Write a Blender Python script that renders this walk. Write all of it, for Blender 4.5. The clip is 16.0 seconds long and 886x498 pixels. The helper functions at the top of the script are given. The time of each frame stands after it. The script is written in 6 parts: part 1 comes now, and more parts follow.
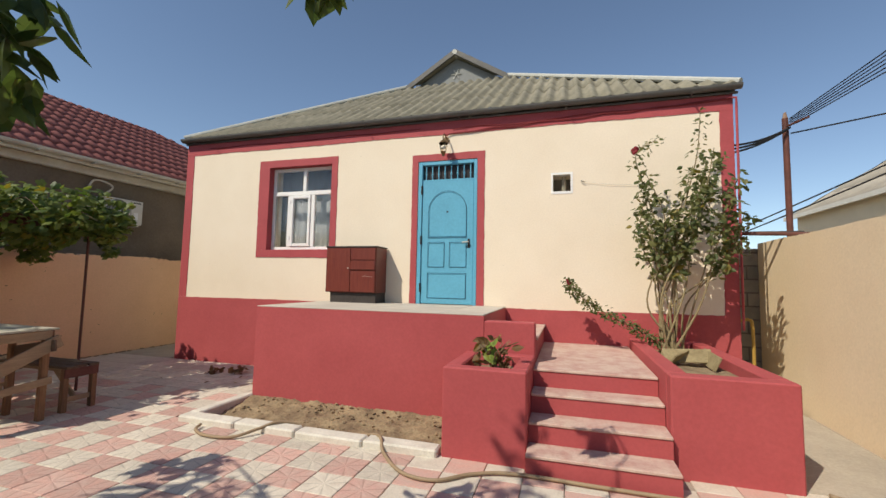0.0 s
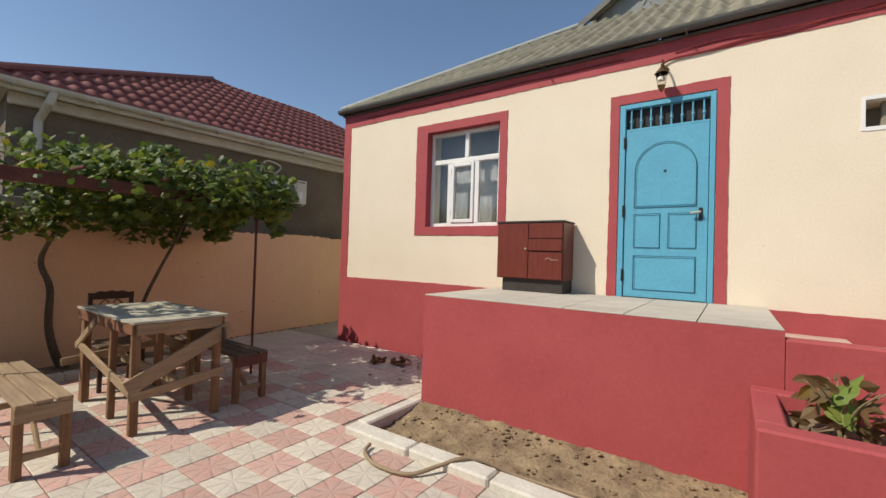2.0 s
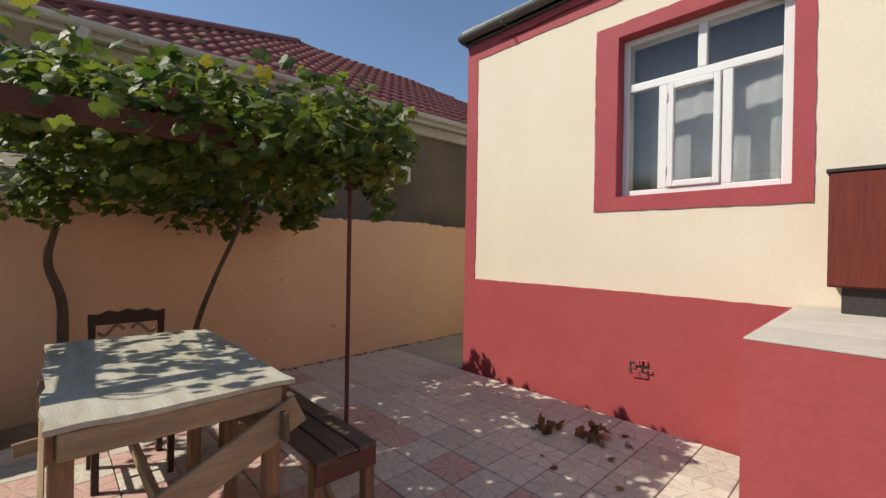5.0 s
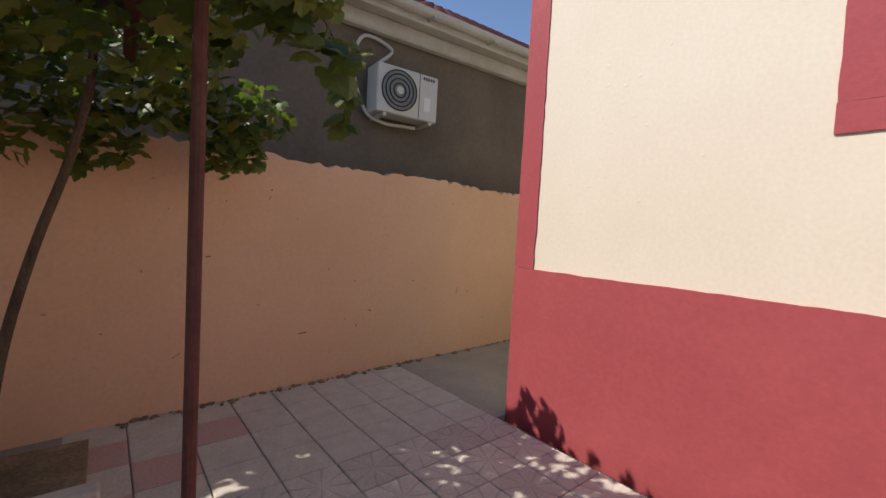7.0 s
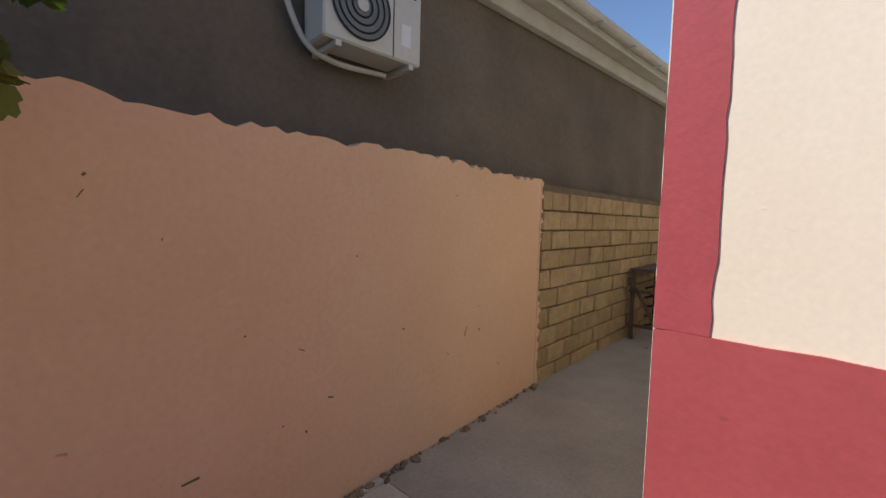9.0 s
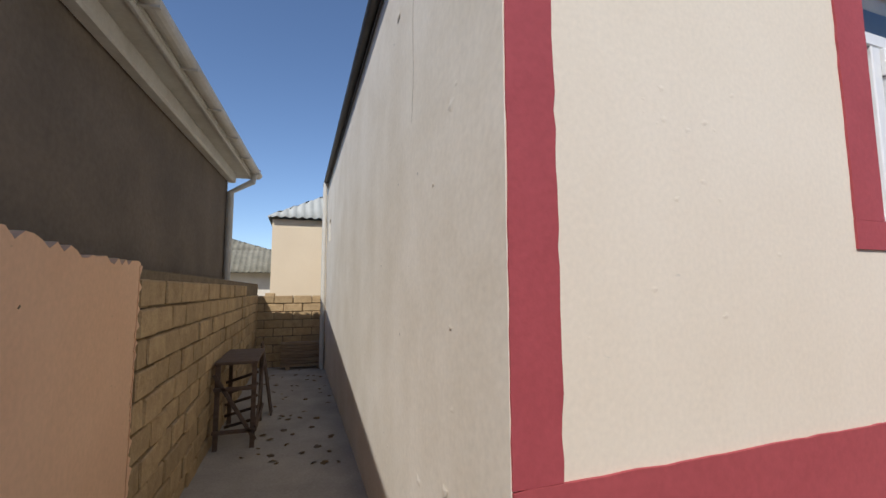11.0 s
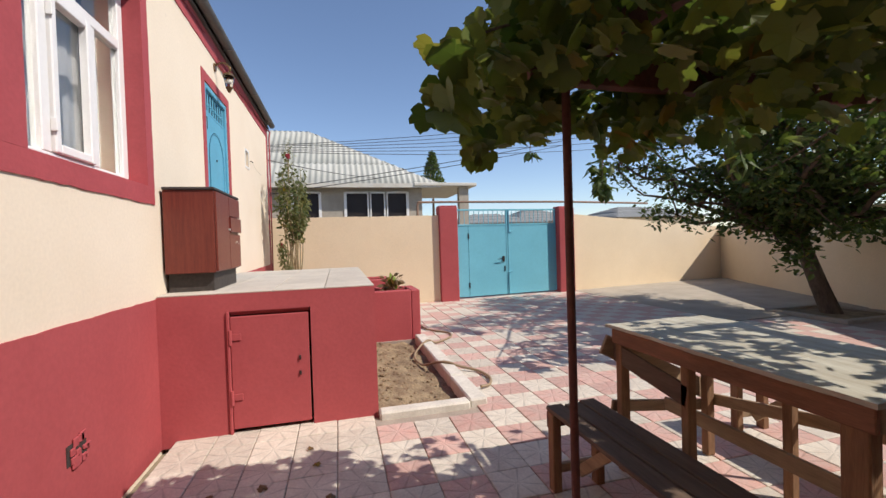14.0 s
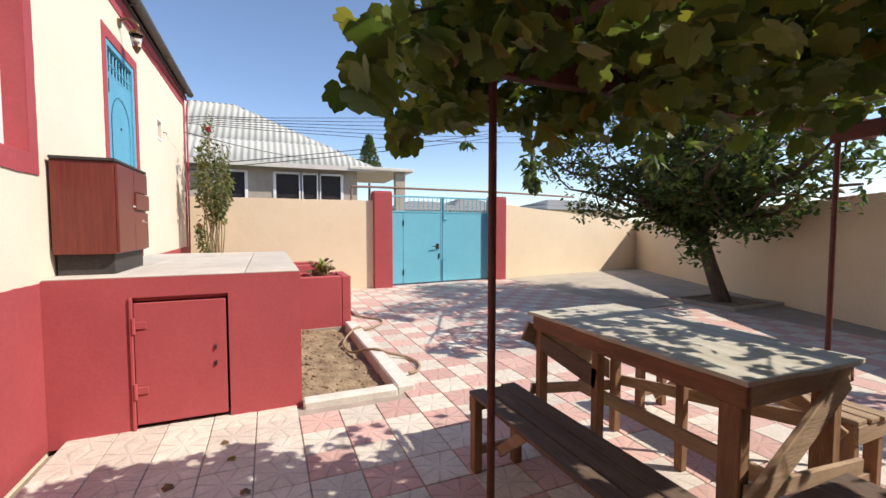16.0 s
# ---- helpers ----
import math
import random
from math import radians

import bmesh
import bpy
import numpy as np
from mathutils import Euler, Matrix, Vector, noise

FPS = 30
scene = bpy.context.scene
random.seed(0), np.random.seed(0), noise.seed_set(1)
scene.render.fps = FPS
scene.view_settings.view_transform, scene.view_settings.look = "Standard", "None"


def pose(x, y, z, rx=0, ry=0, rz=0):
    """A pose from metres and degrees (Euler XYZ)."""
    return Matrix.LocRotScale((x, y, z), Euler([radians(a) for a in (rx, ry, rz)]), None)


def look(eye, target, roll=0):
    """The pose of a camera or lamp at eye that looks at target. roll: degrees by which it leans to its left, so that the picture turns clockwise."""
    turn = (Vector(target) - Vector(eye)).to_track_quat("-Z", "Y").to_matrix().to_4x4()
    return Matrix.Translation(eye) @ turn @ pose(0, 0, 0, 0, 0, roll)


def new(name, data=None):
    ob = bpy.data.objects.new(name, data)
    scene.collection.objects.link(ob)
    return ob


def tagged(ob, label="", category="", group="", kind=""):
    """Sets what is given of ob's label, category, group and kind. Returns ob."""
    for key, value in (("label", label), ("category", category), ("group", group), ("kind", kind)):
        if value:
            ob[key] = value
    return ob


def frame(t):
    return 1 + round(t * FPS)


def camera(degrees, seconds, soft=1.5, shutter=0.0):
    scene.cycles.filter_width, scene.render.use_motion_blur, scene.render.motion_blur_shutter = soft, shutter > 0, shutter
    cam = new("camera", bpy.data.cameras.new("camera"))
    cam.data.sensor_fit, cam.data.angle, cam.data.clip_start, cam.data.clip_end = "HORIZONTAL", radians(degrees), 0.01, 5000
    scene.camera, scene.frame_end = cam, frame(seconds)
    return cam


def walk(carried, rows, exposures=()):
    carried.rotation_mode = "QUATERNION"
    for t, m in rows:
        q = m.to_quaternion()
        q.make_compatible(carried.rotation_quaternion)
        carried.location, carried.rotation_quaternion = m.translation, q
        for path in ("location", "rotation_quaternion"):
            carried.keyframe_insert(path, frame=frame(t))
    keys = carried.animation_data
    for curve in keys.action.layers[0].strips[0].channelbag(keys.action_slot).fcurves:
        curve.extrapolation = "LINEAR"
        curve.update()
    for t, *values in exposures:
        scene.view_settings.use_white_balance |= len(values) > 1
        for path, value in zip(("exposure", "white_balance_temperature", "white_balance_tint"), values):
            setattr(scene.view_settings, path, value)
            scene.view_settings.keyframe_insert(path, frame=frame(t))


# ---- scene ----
cam = camera(93.5, 16.0)
PATH = [
    (0, (6.615, -5.798, 1.405), (6.043, -3.888, 1.562), 1.1),
    (0.5, (6.381, -5.498, 1.384), (5.913, -3.56, 1.543), 0.8),
    (1, (6.13, -5.28, 1.456), (5.667, -3.336, 1.529), 0.1),
    (1.5, (5.865, -5.077, 1.407), (5.016, -3.268, 1.482), 1.3),
    (2, (5.529, -4.887, 1.463), (4.387, -3.245, 1.496), 1.8),
    (2.5, (5.203, -4.724, 1.418), (3.675, -3.434, 1.462), -0.4),
    (3, (4.879, -4.491, 1.444), (3.187, -3.426, 1.504), 0.4),
    (3.5, (4.485, -4.323, 1.456), (2.829, -3.203, 1.522), 0.8),
    (4, (4.145, -4.12, 1.422), (2.526, -2.947, 1.486), 0.3),
    (4.5, (3.794, -3.87, 1.408), (2.168, -2.705, 1.432), 0.7),
    (5, (3.409, -3.605, 1.415), (1.959, -2.228, 1.407), 1.0),
    (5.2, (3.285, -3.48, 1.398), (1.848, -2.089, 1.368), 1.0),
    (7.5, (1.584, -2.001, 1.298), (0.022, -0.757, 1.193), 3.5),
    (8, (1.266, -1.793, 1.326), (-0.279, -0.526, 1.235), 0.4),
    (8.2, (1.127, -1.677, 1.33), (-0.485, -0.496, 1.245), 0.4),
    (10.3, (-0.456, -1.295, 1.521), (-0.462, 0.7, 1.382), -0.3),
    (10.5, (-0.468, -1.168, 1.521), (-0.251, 0.818, 1.432), -1.9),
    (11, (-0.56, -1.052, 1.6), (0.093, 0.828, 1.792), -0.2),
    (11.5, (-0.654, -1.032, 1.624), (0.353, 0.657, 1.986), 0.3),
    (12, (-0.689, -1.075, 1.586), (0.758, 0.254, 1.956), -0.8),
    (12.5, (-0.608, -1.158, 1.505), (1.152, -0.231, 1.712), -0.9),
    (13, (-0.517, -1.233, 1.475), (1.402, -0.686, 1.607), -0.1),
    (13.5, (-0.466, -1.277, 1.465), (1.532, -1.329, 1.522), -1.1),
    (14, (-0.423, -1.312, 1.416), (1.517, -1.8, 1.379), -1.8),
    (14.5, (-0.4, -1.344, 1.404), (1.483, -2.008, 1.291), -2.4),
    (15, (-0.389, -1.352, 1.399), (1.454, -2.114, 1.243), -2.1),
    (15.5, (-0.409, -1.347, 1.41), (1.44, -2.099, 1.29), 0.1),
    (16, (-0.418, -1.359, 1.417), (1.423, -2.135, 1.312), 0.0),
]
walk(cam, [(t, look(eye, target, roll)) for t, eye, target, roll in PATH],
     [(0, 0.03, 6950, 9), (3, 0.0, 6750, 8), (5.2, 0.1, 6700, 9), (7.5, 0.26, 6250, 13), (8.2, 0.26, 6200, 13), (10.3, 0.12, 6050, 12), (11, -0.06, 5950, 12), (12, -0.2, 5950, 12), (13, -0.24, 6050, 12), (13.5, -0.1, 6250, 13), (14, 0.2, 6550, 14), (14.6, 0.4, 6600, 14), (16, 0.52, 6550, 14)])

# ---- world, sun and exposure ----
SUN_DIR = Vector((0.31, 0.47, -0.60)).normalized()
world = bpy.data.worlds.new("sky")
scene.world = world
world.use_nodes = True
sky = world.node_tree.nodes.new("ShaderNodeTexSky")
sky.sky_type = "NISHITA"
sky.sun_disc = False
sky.sun_elevation = radians(46.8)
sky.sun_rotation = radians(212.0)
sky.air_density = 0.9
sky.dust_density = 0.25
sky.ozone_density = 2.2
world.node_tree.links.new(sky.outputs[0], world.node_tree.nodes["Background"].inputs[0])
world.node_tree.nodes["Background"].inputs[1].default_value = 0.135
sun = new("sun", bpy.data.lights.new("sun", "SUN"))
sun.data.energy = 4.2
sun.data.angle = radians(0.5)
sun.data.color = (1.0, 0.94, 0.84)
sun.matrix_world = look((0, 0, 20), Vector((0, 0, 20)) + SUN_DIR)


# ---- materials ----
def mat(name, color, rough=0.8, vary=0.12, scale=3.0, fine=60.0, bump=0.25, metal=0.0, second=None, stretch=(1, 1, 1), patch=0.5, rnd=0.0, depth=0.01, pits=0.0):
    """A surface with large blotches, fine grain and relief; coordinates are metres."""
    m = bpy.data.materials.new(name)
    m.use_nodes = True
    nt = m.node_tree
    n, l = nt.nodes, nt.links
    p = n["Principled BSDF"]
    tc = n.new("ShaderNodeTexCoord")
    mp = n.new("ShaderNodeMapping")
    mp.inputs["Scale"].default_value = stretch
    l.new(tc.outputs["Object"], mp.inputs[0])
    src = mp.outputs[0]
    info = n.new("ShaderNodeObjectInfo")
    if rnd:
        off = n.new("ShaderNodeVectorMath")
        off.operation = "MULTIPLY_ADD"
        comb = n.new("ShaderNodeCombineXYZ")
        for i in range(3):
            l.new(info.outputs["Random"], comb.inputs[i])
        off.inputs[1].default_value = (37, 53, 71)
        l.new(comb.outputs[0], off.inputs[0])
        l.new(src, off.inputs[2])
        src = off.outputs[0]
    big = n.new("ShaderNodeTexNoise")
    big.inputs["Scale"].default_value = scale
    big.inputs["Detail"].default_value = 6
    big.inputs["Roughness"].default_value = 0.62
    l.new(src, big.inputs["Vector"])
    grain = n.new("ShaderNodeTexNoise")
    grain.inputs["Scale"].default_value = fine
    grain.inputs["Detail"].default_value = 4
    l.new(src, grain.inputs["Vector"])
    ramp = n.new("ShaderNodeValToRGB")
    ramp.color_ramp.elements[0].position = patch - 0.17
    ramp.color_ramp.elements[1].position = patch + 0.2
    c2 = second or tuple(c * (1 - 1.6 * vary) for c in color)
    ramp.color_ramp.elements[0].color = (*c2, 1)
    ramp.color_ramp.elements[1].color = (*color, 1)
    l.new(big.outputs[0], ramp.inputs[0])
    hsv = n.new("ShaderNodeHueSaturation")
    val = n.new("ShaderNodeMapRange")
    val.inputs[1].default_value, val.inputs[2].default_value = 0.25, 0.75
    val.inputs[3].default_value, val.inputs[4].default_value = 1 - vary, 1 + vary * 0.7
    l.new(grain.outputs[0], val.inputs[0])
    if rnd:
        add = n.new("ShaderNodeMath")
        add.operation = "MULTIPLY_ADD"
        add.inputs[1].default_value = rnd
        l.new(info.outputs["Random"], add.inputs[0])
        l.new(val.outputs[0], add.inputs[2])
        sub = n.new("ShaderNodeMath")
        sub.operation = "SUBTRACT"
        sub.inputs[1].default_value = rnd / 2
        l.new(add.outputs[0], sub.inputs[0])
        l.new(sub.outputs[0], hsv.inputs["Value"])
    else:
        l.new(val.outputs[0], hsv.inputs["Value"])
    l.new(ramp.outputs[0], hsv.inputs["Color"])
    l.new(hsv.outputs[0], p.inputs["Base Color"])
    if pits:
        pn = n.new("ShaderNodeTexNoise")
        pn.inputs["Scale"].default_value = 7.0
        pn.inputs["Detail"].default_value = 3
        pm = n.new("ShaderNodeMapping")
        pm.inputs["Scale"].default_value = (1.0, 1.0, 2.2)
        l.new(tc.outputs["Object"], pm.inputs[0])
        l.new(pm.outputs[0], pn.inputs["Vector"])
        pr = n.new("ShaderNodeMapRange")
        pr.inputs[1].default_value, pr.inputs[2].default_value = 0.74, 0.77
        l.new(pn.outputs[0], pr.inputs[0])
        pk_ = n.new("ShaderNodeMixRGB")
        pk_.inputs[2].default_value = (*[c * pits for c in color], 1)
        l.new(pr.outputs[0], pk_.inputs[0])
        l.new(hsv.outputs[0], pk_.inputs[1])
        l.new(pk_.outputs[0], p.inputs["Base Color"])
    p.inputs["Roughness"].default_value = rough
    p.inputs["Metallic"].default_value = metal
    p.inputs["Specular IOR Level"].default_value = 0.3
    mix = n.new("ShaderNodeMath")
    mix.operation = "MULTIPLY_ADD"
    mix.inputs[1].default_value = 0.35
    l.new(grain.outputs[0], mix.inputs[0])
    l.new(big.outputs[0], mix.inputs[2])
    b = n.new("ShaderNodeBump")
    b.inputs["Strength"].default_value = bump
    b.inputs["Distance"].default_value = depth
    l.new(mix.outputs[0], b.inputs["Height"])
    l.new(b.outputs[0], p.inputs["Normal"])
    return m


def leaf_mat(name, a, b):
    """Leaves that vary one by one and let some light through."""
    m = bpy.data.materials.new(name)
    m.use_nodes = True
    nt = m.node_tree
    n, l = nt.nodes, nt.links
    p = n["Principled BSDF"]
    geo = n.new("ShaderNodeNewGeometry")
    ramp = n.new("ShaderNodeValToRGB")
    ramp.color_ramp.elements[0].color = (*a, 1)
    ramp.color_ramp.elements[1].color = (*b, 1)
    e = ramp.color_ramp.elements.new(0.93)
    e.color = (*b, 1)
    ramp.color_ramp.elements[2].color = (0.22, 0.17, 0.03, 1)
    l.new(geo.outputs["Random Per Island"], ramp.inputs[0])
    l.new(ramp.outputs[0], p.inputs["Base Color"])
    p.inputs["Roughness"].default_value = 0.5
    p.inputs["Specular IOR Level"].default_value = 0.35
    tr = n.new("ShaderNodeBsdfTranslucent")
    br = n.new("ShaderNodeHueSaturation")
    br.inputs["Value"].default_value = 1.6
    br.inputs["Saturation"].default_value = 1.1
    l.new(ramp.outputs[0], br.inputs["Color"])
    l.new(br.outputs[0], tr.inputs[0])
    ms = n.new("ShaderNodeMixShader")
    ms.inputs[0].default_value = 0.35
    l.new(p.outputs[0], ms.inputs[1])
    l.new(tr.outputs[0], ms.inputs[2])
    l.new(ms.outputs[0], n["Material Output"].inputs[0])
    return m


def glass_mat(name, tint=(0.9, 0.93, 0.95)):
    m = bpy.data.materials.new(name)
    m.use_nodes = True
    p = m.node_tree.nodes["Principled BSDF"]
    p.inputs["Base Color"].default_value = (*tint, 1)
    p.inputs["Roughness"].default_value = 0.02
    p.inputs["Transmission Weight"].default_value = 1.0
    p.inputs["IOR"].default_value = 1.45
    return m


def tile_mat(name, color, second):
    """Cement tile with a moulded eight-rayed star; the tile's own centre is the origin."""
    m = mat(name, color, 0.72, 0.14, 9, 70, 0.3, second=second, rnd=0.22, depth=0.004)
    n, l = m.node_tree.nodes, m.node_tree.links
    tc = n.new("ShaderNodeTexCoord")
    sep = n.new("ShaderNodeSeparateXYZ")
    l.new(tc.outputs["Object"], sep.inputs[0])
    at = n.new("ShaderNodeMath")
    at.operation = "ARCTAN2"
    l.new(sep.outputs[1], at.inputs[0])
    l.new(sep.outputs[0], at.inputs[1])
    mul = n.new("ShaderNodeMath")
    mul.operation = "MULTIPLY"
    mul.inputs[1].default_value = 8
    l.new(at.outputs[0], mul.inputs[0])
    sn = n.new("ShaderNodeMath")
    sn.operation = "COSINE"
    l.new(mul.outputs[0], sn.inputs[0])
    dirt = n.new("ShaderNodeMapRange")
    dirt.inputs[1].default_value, dirt.inputs[2].default_value = -0.80, -0.99
    dirt.inputs[3].default_value, dirt.inputs[4].default_value = 0.0, 1.0
    l.new(sn.outputs[0], dirt.inputs[0])
    worn = n.new("ShaderNodeTexNoise")
    worn.inputs["Scale"].default_value = 14
    l.new(tc.outputs["Object"], worn.inputs["Vector"])
    mask = n.new("ShaderNodeMath")
    mask.operation = "MULTIPLY"
    l.new(dirt.outputs[0], mask.inputs[0])
    l.new(worn.outputs[0], mask.inputs[1])
    grime = n.new("ShaderNodeMixRGB")
    grime.inputs[2].default_value = (*[c * 0.45 for c in color], 1)
    l.new(mask.outputs[0], grime.inputs[0])
    base = n["Principled BSDF"].inputs["Base Color"]
    l.new(base.links[0].from_socket, grime.inputs[1])
    l.new(grime.outputs[0], base)
    b0 = [x for x in n if x.bl_idname == "ShaderNodeBump"][0]
    b = n.new("ShaderNodeBump")
    b.inputs["Strength"].default_value = 0.22
    b.inputs["Distance"].default_value = 0.004
    l.new(sn.outputs[0], b.inputs["Height"])
    l.new(b0.outputs[0], b.inputs["Normal"])
    l.new(b.outputs[0], n["Principled BSDF"].inputs["Normal"])
    return m


CREAM = mat("cream_plaster", (0.80, 0.70, 0.555), 0.9, 0.05, 1.2, 50, 0.10, second=(0.755, 0.65, 0.505), depth=0.006, pits=0.82)
SIDE = mat("pale_plaster", (0.82, 0.76, 0.65), 0.9, 0.06, 1.6, 30, 0.22, second=(0.71, 0.64, 0.52), depth=0.012, pits=0.5)
RED = mat("red_wall_paint", (0.41, 0.082, 0.085), 0.75, 0.08, 2.2, 40, 0.35, second=(0.37, 0.07, 0.074), depth=0.006, pits=0.75)
REDTRIM = mat("red_trim_paint", (0.41, 0.078, 0.085), 0.7, 0.08, 3.0, 50, 0.3, second=(0.36, 0.066, 0.072))
PEACH = mat("peach_plaster", (0.81, 0.53, 0.335), 0.9, 0.06, 1.1, 40, 0.2, second=(0.74, 0.465, 0.285), depth=0.008, pits=0.5)
GATEWALL = mat("yard_wall_plaster", (0.80, 0.66, 0.46), 0.9, 0.06, 0.8, 40, 0.4, second=(0.74, 0.60, 0.41), depth=0.012)
GREYWALL = mat("grey_render", (0.215, 0.17, 0.125), 0.95, 0.12, 1.2, 25, 0.7, second=(0.15, 0.12, 0.09), depth=0.02)
CONC = mat("concrete", (0.46, 0.405, 0.325), 0.9, 0.12, 1.7, 45, 0.4, second=(0.34, 0.30, 0.24))
KERB = mat("whitewashed_kerb", (0.70, 0.665, 0.58), 0.9, 0.12, 5, 60, 0.5, second=(0.54, 0.50, 0.43))
STEP = mat("worn_step_cement", (0.56, 0.42, 0.35), 0.85, 0.12, 7, 60, 0.4, second=(0.42, 0.22, 0.19), patch=0.42)
PORCHTOP = mat("porch_slab", (0.55, 0.50, 0.42), 0.8, 0.1, 4, 60, 0.3, second=(0.46, 0.41, 0.35), rnd=0.12)
SOIL = mat("dry_soil", (0.36, 0.275, 0.165), 1.0, 0.3, 4.5, 45, 1.0, second=(0.18, 0.125, 0.078), depth=0.03)
GRASS = mat("dry_ground", (0.30, 0.25, 0.17), 1.0, 0.2, 0.3, 10, 0.5)
PINK = tile_mat("pink_tile", (0.58, 0.34, 0.285), (0.53, 0.375, 0.32))
WHITE_T = tile_mat("pale_tile", (0.64, 0.585, 0.49), (0.54, 0.475, 0.395))
GROUT = mat("grout", (0.40, 0.335, 0.275), 0.95, 0.15, 5, 80, 0.4)
ASB = mat("asbestos_sheet", (0.31, 0.285, 0.215), 0.95, 0.2, 2.5, 35, 0.5, second=(0.19, 0.175, 0.13))
ZINC = mat("weathered_zinc_sheet", (0.50, 0.50, 0.45), 0.6, 0.08, 1.2, 20, 0.2, second=(0.42, 0.42, 0.37))
ZINCD = mat("grey_sheet", (0.26, 0.27, 0.26), 0.7, 0.1, 1.2, 20, 0.2)
REDROOF = mat("red_metal_tile", (0.27, 0.095, 0.08), 0.6, 0.14, 1.5, 30, 0.15, second=(0.21, 0.07, 0.06))
DARKM = mat("dark_gutter_metal", (0.14, 0.135, 0.125), 0.6, 0.15, 4, 40, 0.2, metal=0.2)
WHITEM = mat("white_painted_metal", (0.66, 0.63, 0.56), 0.5, 0.07, 3, 30, 0.15, second=(0.55, 0.51, 0.43))
PVC = mat("white_pvc", (0.80, 0.79, 0.76), 0.35, 0.03, 3, 30, 0.05)
BLUE = mat("blue_door_paint", (0.12, 0.40, 0.55), 0.5, 0.08, 2.6, 35, 0.22, second=(0.105, 0.35, 0.49))
GATEBLUE = mat("light_blue_gate_paint", (0.17, 0.50, 0.61), 0.5, 0.06, 1.5, 30, 0.2, second=(0.155, 0.455, 0.56))
DARKLINE = mat("dark_blue_paint", (0.03, 0.13, 0.20), 0.6, 0.1, 5, 50, 0.1)
IRON = mat("dark_iron", (0.05, 0.045, 0.04), 0.6, 0.2, 8, 60, 0.3, metal=0.4)
RUST = mat("red_brown_rusted_pipe", (0.16, 0.06, 0.045), 0.7, 0.2, 9, 60, 0.4, second=(0.10, 0.04, 0.03))
WOOD = mat("weathered_wood", (0.42, 0.30, 0.185), 0.85, 0.18, 3, 30, 0.5, second=(0.27, 0.185, 0.115), stretch=(0.8, 9, 9))
WOODY = mat("weathered_wood_cross", (0.42, 0.30, 0.185), 0.85, 0.18, 3, 30, 0.5, second=(0.27, 0.185, 0.115), stretch=(9, 0.8, 9))
WOODZ = mat("weathered_wood_upright", (0.31, 0.18, 0.095), 0.85, 0.2, 3, 30, 0.5, second=(0.19, 0.10, 0.055), stretch=(9, 9, 0.8))
DARKWOOD = mat("dark_weathered_wood", (0.17, 0.115, 0.08), 0.85, 0.2, 3, 30, 0.5, second=(0.10, 0.07, 0.05), stretch=(0.8, 9, 9))
APRON = mat("worn_red_brown_board", (0.27, 0.125, 0.07), 0.8, 0.22, 3, 30, 0.5, second=(0.17, 0.085, 0.05), stretch=(0.8, 9, 9))
TABLETOP = mat("worn_painted_board", (0.50, 0.48, 0.39), 0.8, 0.14, 2.5, 30, 0.4, second=(0.36, 0.32, 0.24), stretch=(1, 6, 6), patch=0.45)
CABRED = mat("red_brown_veneer", (0.19, 0.045, 0.03), 0.35, 0.16, 4, 40, 0.1, second=(0.135, 0.03, 0.022), stretch=(12, 12, 0.8))
CABTAN = mat("tan_board", (0.30, 0.19, 0.13), 0.6, 0.12, 5, 40, 0.2)
CABDARK = mat("dark_board", (0.06, 0.05, 0.045), 0.6, 0.2, 5, 40, 0.2)
CHAIRWOOD = mat("dark_carved_wood", (0.07, 0.035, 0.022), 0.45, 0.2, 5, 50, 0.2)
BARK = mat("bark", (0.17, 0.125, 0.085), 0.95, 0.25, 7, 50, 1.0, second=(0.09, 0.065, 0.045), stretch=(2, 2, 0.5), depth=0.03)
STALK = mat("pale_rose_stem", (0.33, 0.27, 0.15), 0.9, 0.2, 9, 50, 0.4, second=(0.22, 0.17, 0.09))
BLOCK = mat("sandy_limestone_block", (0.50, 0.36, 0.19), 0.95, 0.15, 9, 60, 0.8, second=(0.38, 0.26, 0.135), rnd=0.3, depth=0.02)
BLOCKD = mat("grey_limestone_block", (0.30, 0.26, 0.20), 0.95, 0.15, 9, 60, 0.7, second=(0.21, 0.18, 0.14), rnd=0.35)
MORTAR = mat("mortar", (0.24, 0.18, 0.11), 0.95, 0.2, 8, 60, 0.7)
MORTARD = mat("grey_mortar", (0.15, 0.13, 0.10), 0.95, 0.2, 8, 60, 0.7)
DARKGLASS = mat("dark_window_mesh", (0.035, 0.028, 0.026), 0.45, 0.15, 3, 30, 0.05)
# curtain grey is raised to stand in for sky reflected in the panes
CURTAIN = mat("pane_reflection_grey_curtain", (0.30, 0.30, 0.30), 0.95, 0.05, 3, 50, 0.1)
ROOM = mat("room_plaster", (0.25, 0.23, 0.2), 0.95, 0.05)
HOSE = mat("tan_rubber_hose", (0.33, 0.24, 0.15), 0.6, 0.1, 8, 40, 0.1)
CABLE = mat("black_cable", (0.02, 0.02, 0.022), 0.6, 0.1)
REDCABLE = mat("painted_cable", (0.22, 0.03, 0.035), 0.7, 0.1)
YELLOW = mat("yellow_pipe", (0.42, 0.27, 0.06), 0.6, 0.1)
ACWHITE = mat("off_white_casing", (0.66, 0.63, 0.55), 0.45, 0.05, 3, 30, 0.05)
BLACKP = mat("black_plastic", (0.03, 0.03, 0.03), 0.5, 0.1)
TINT = mat("clay_planter", (0.36, 0.10, 0.08), 0.85, 0.1)
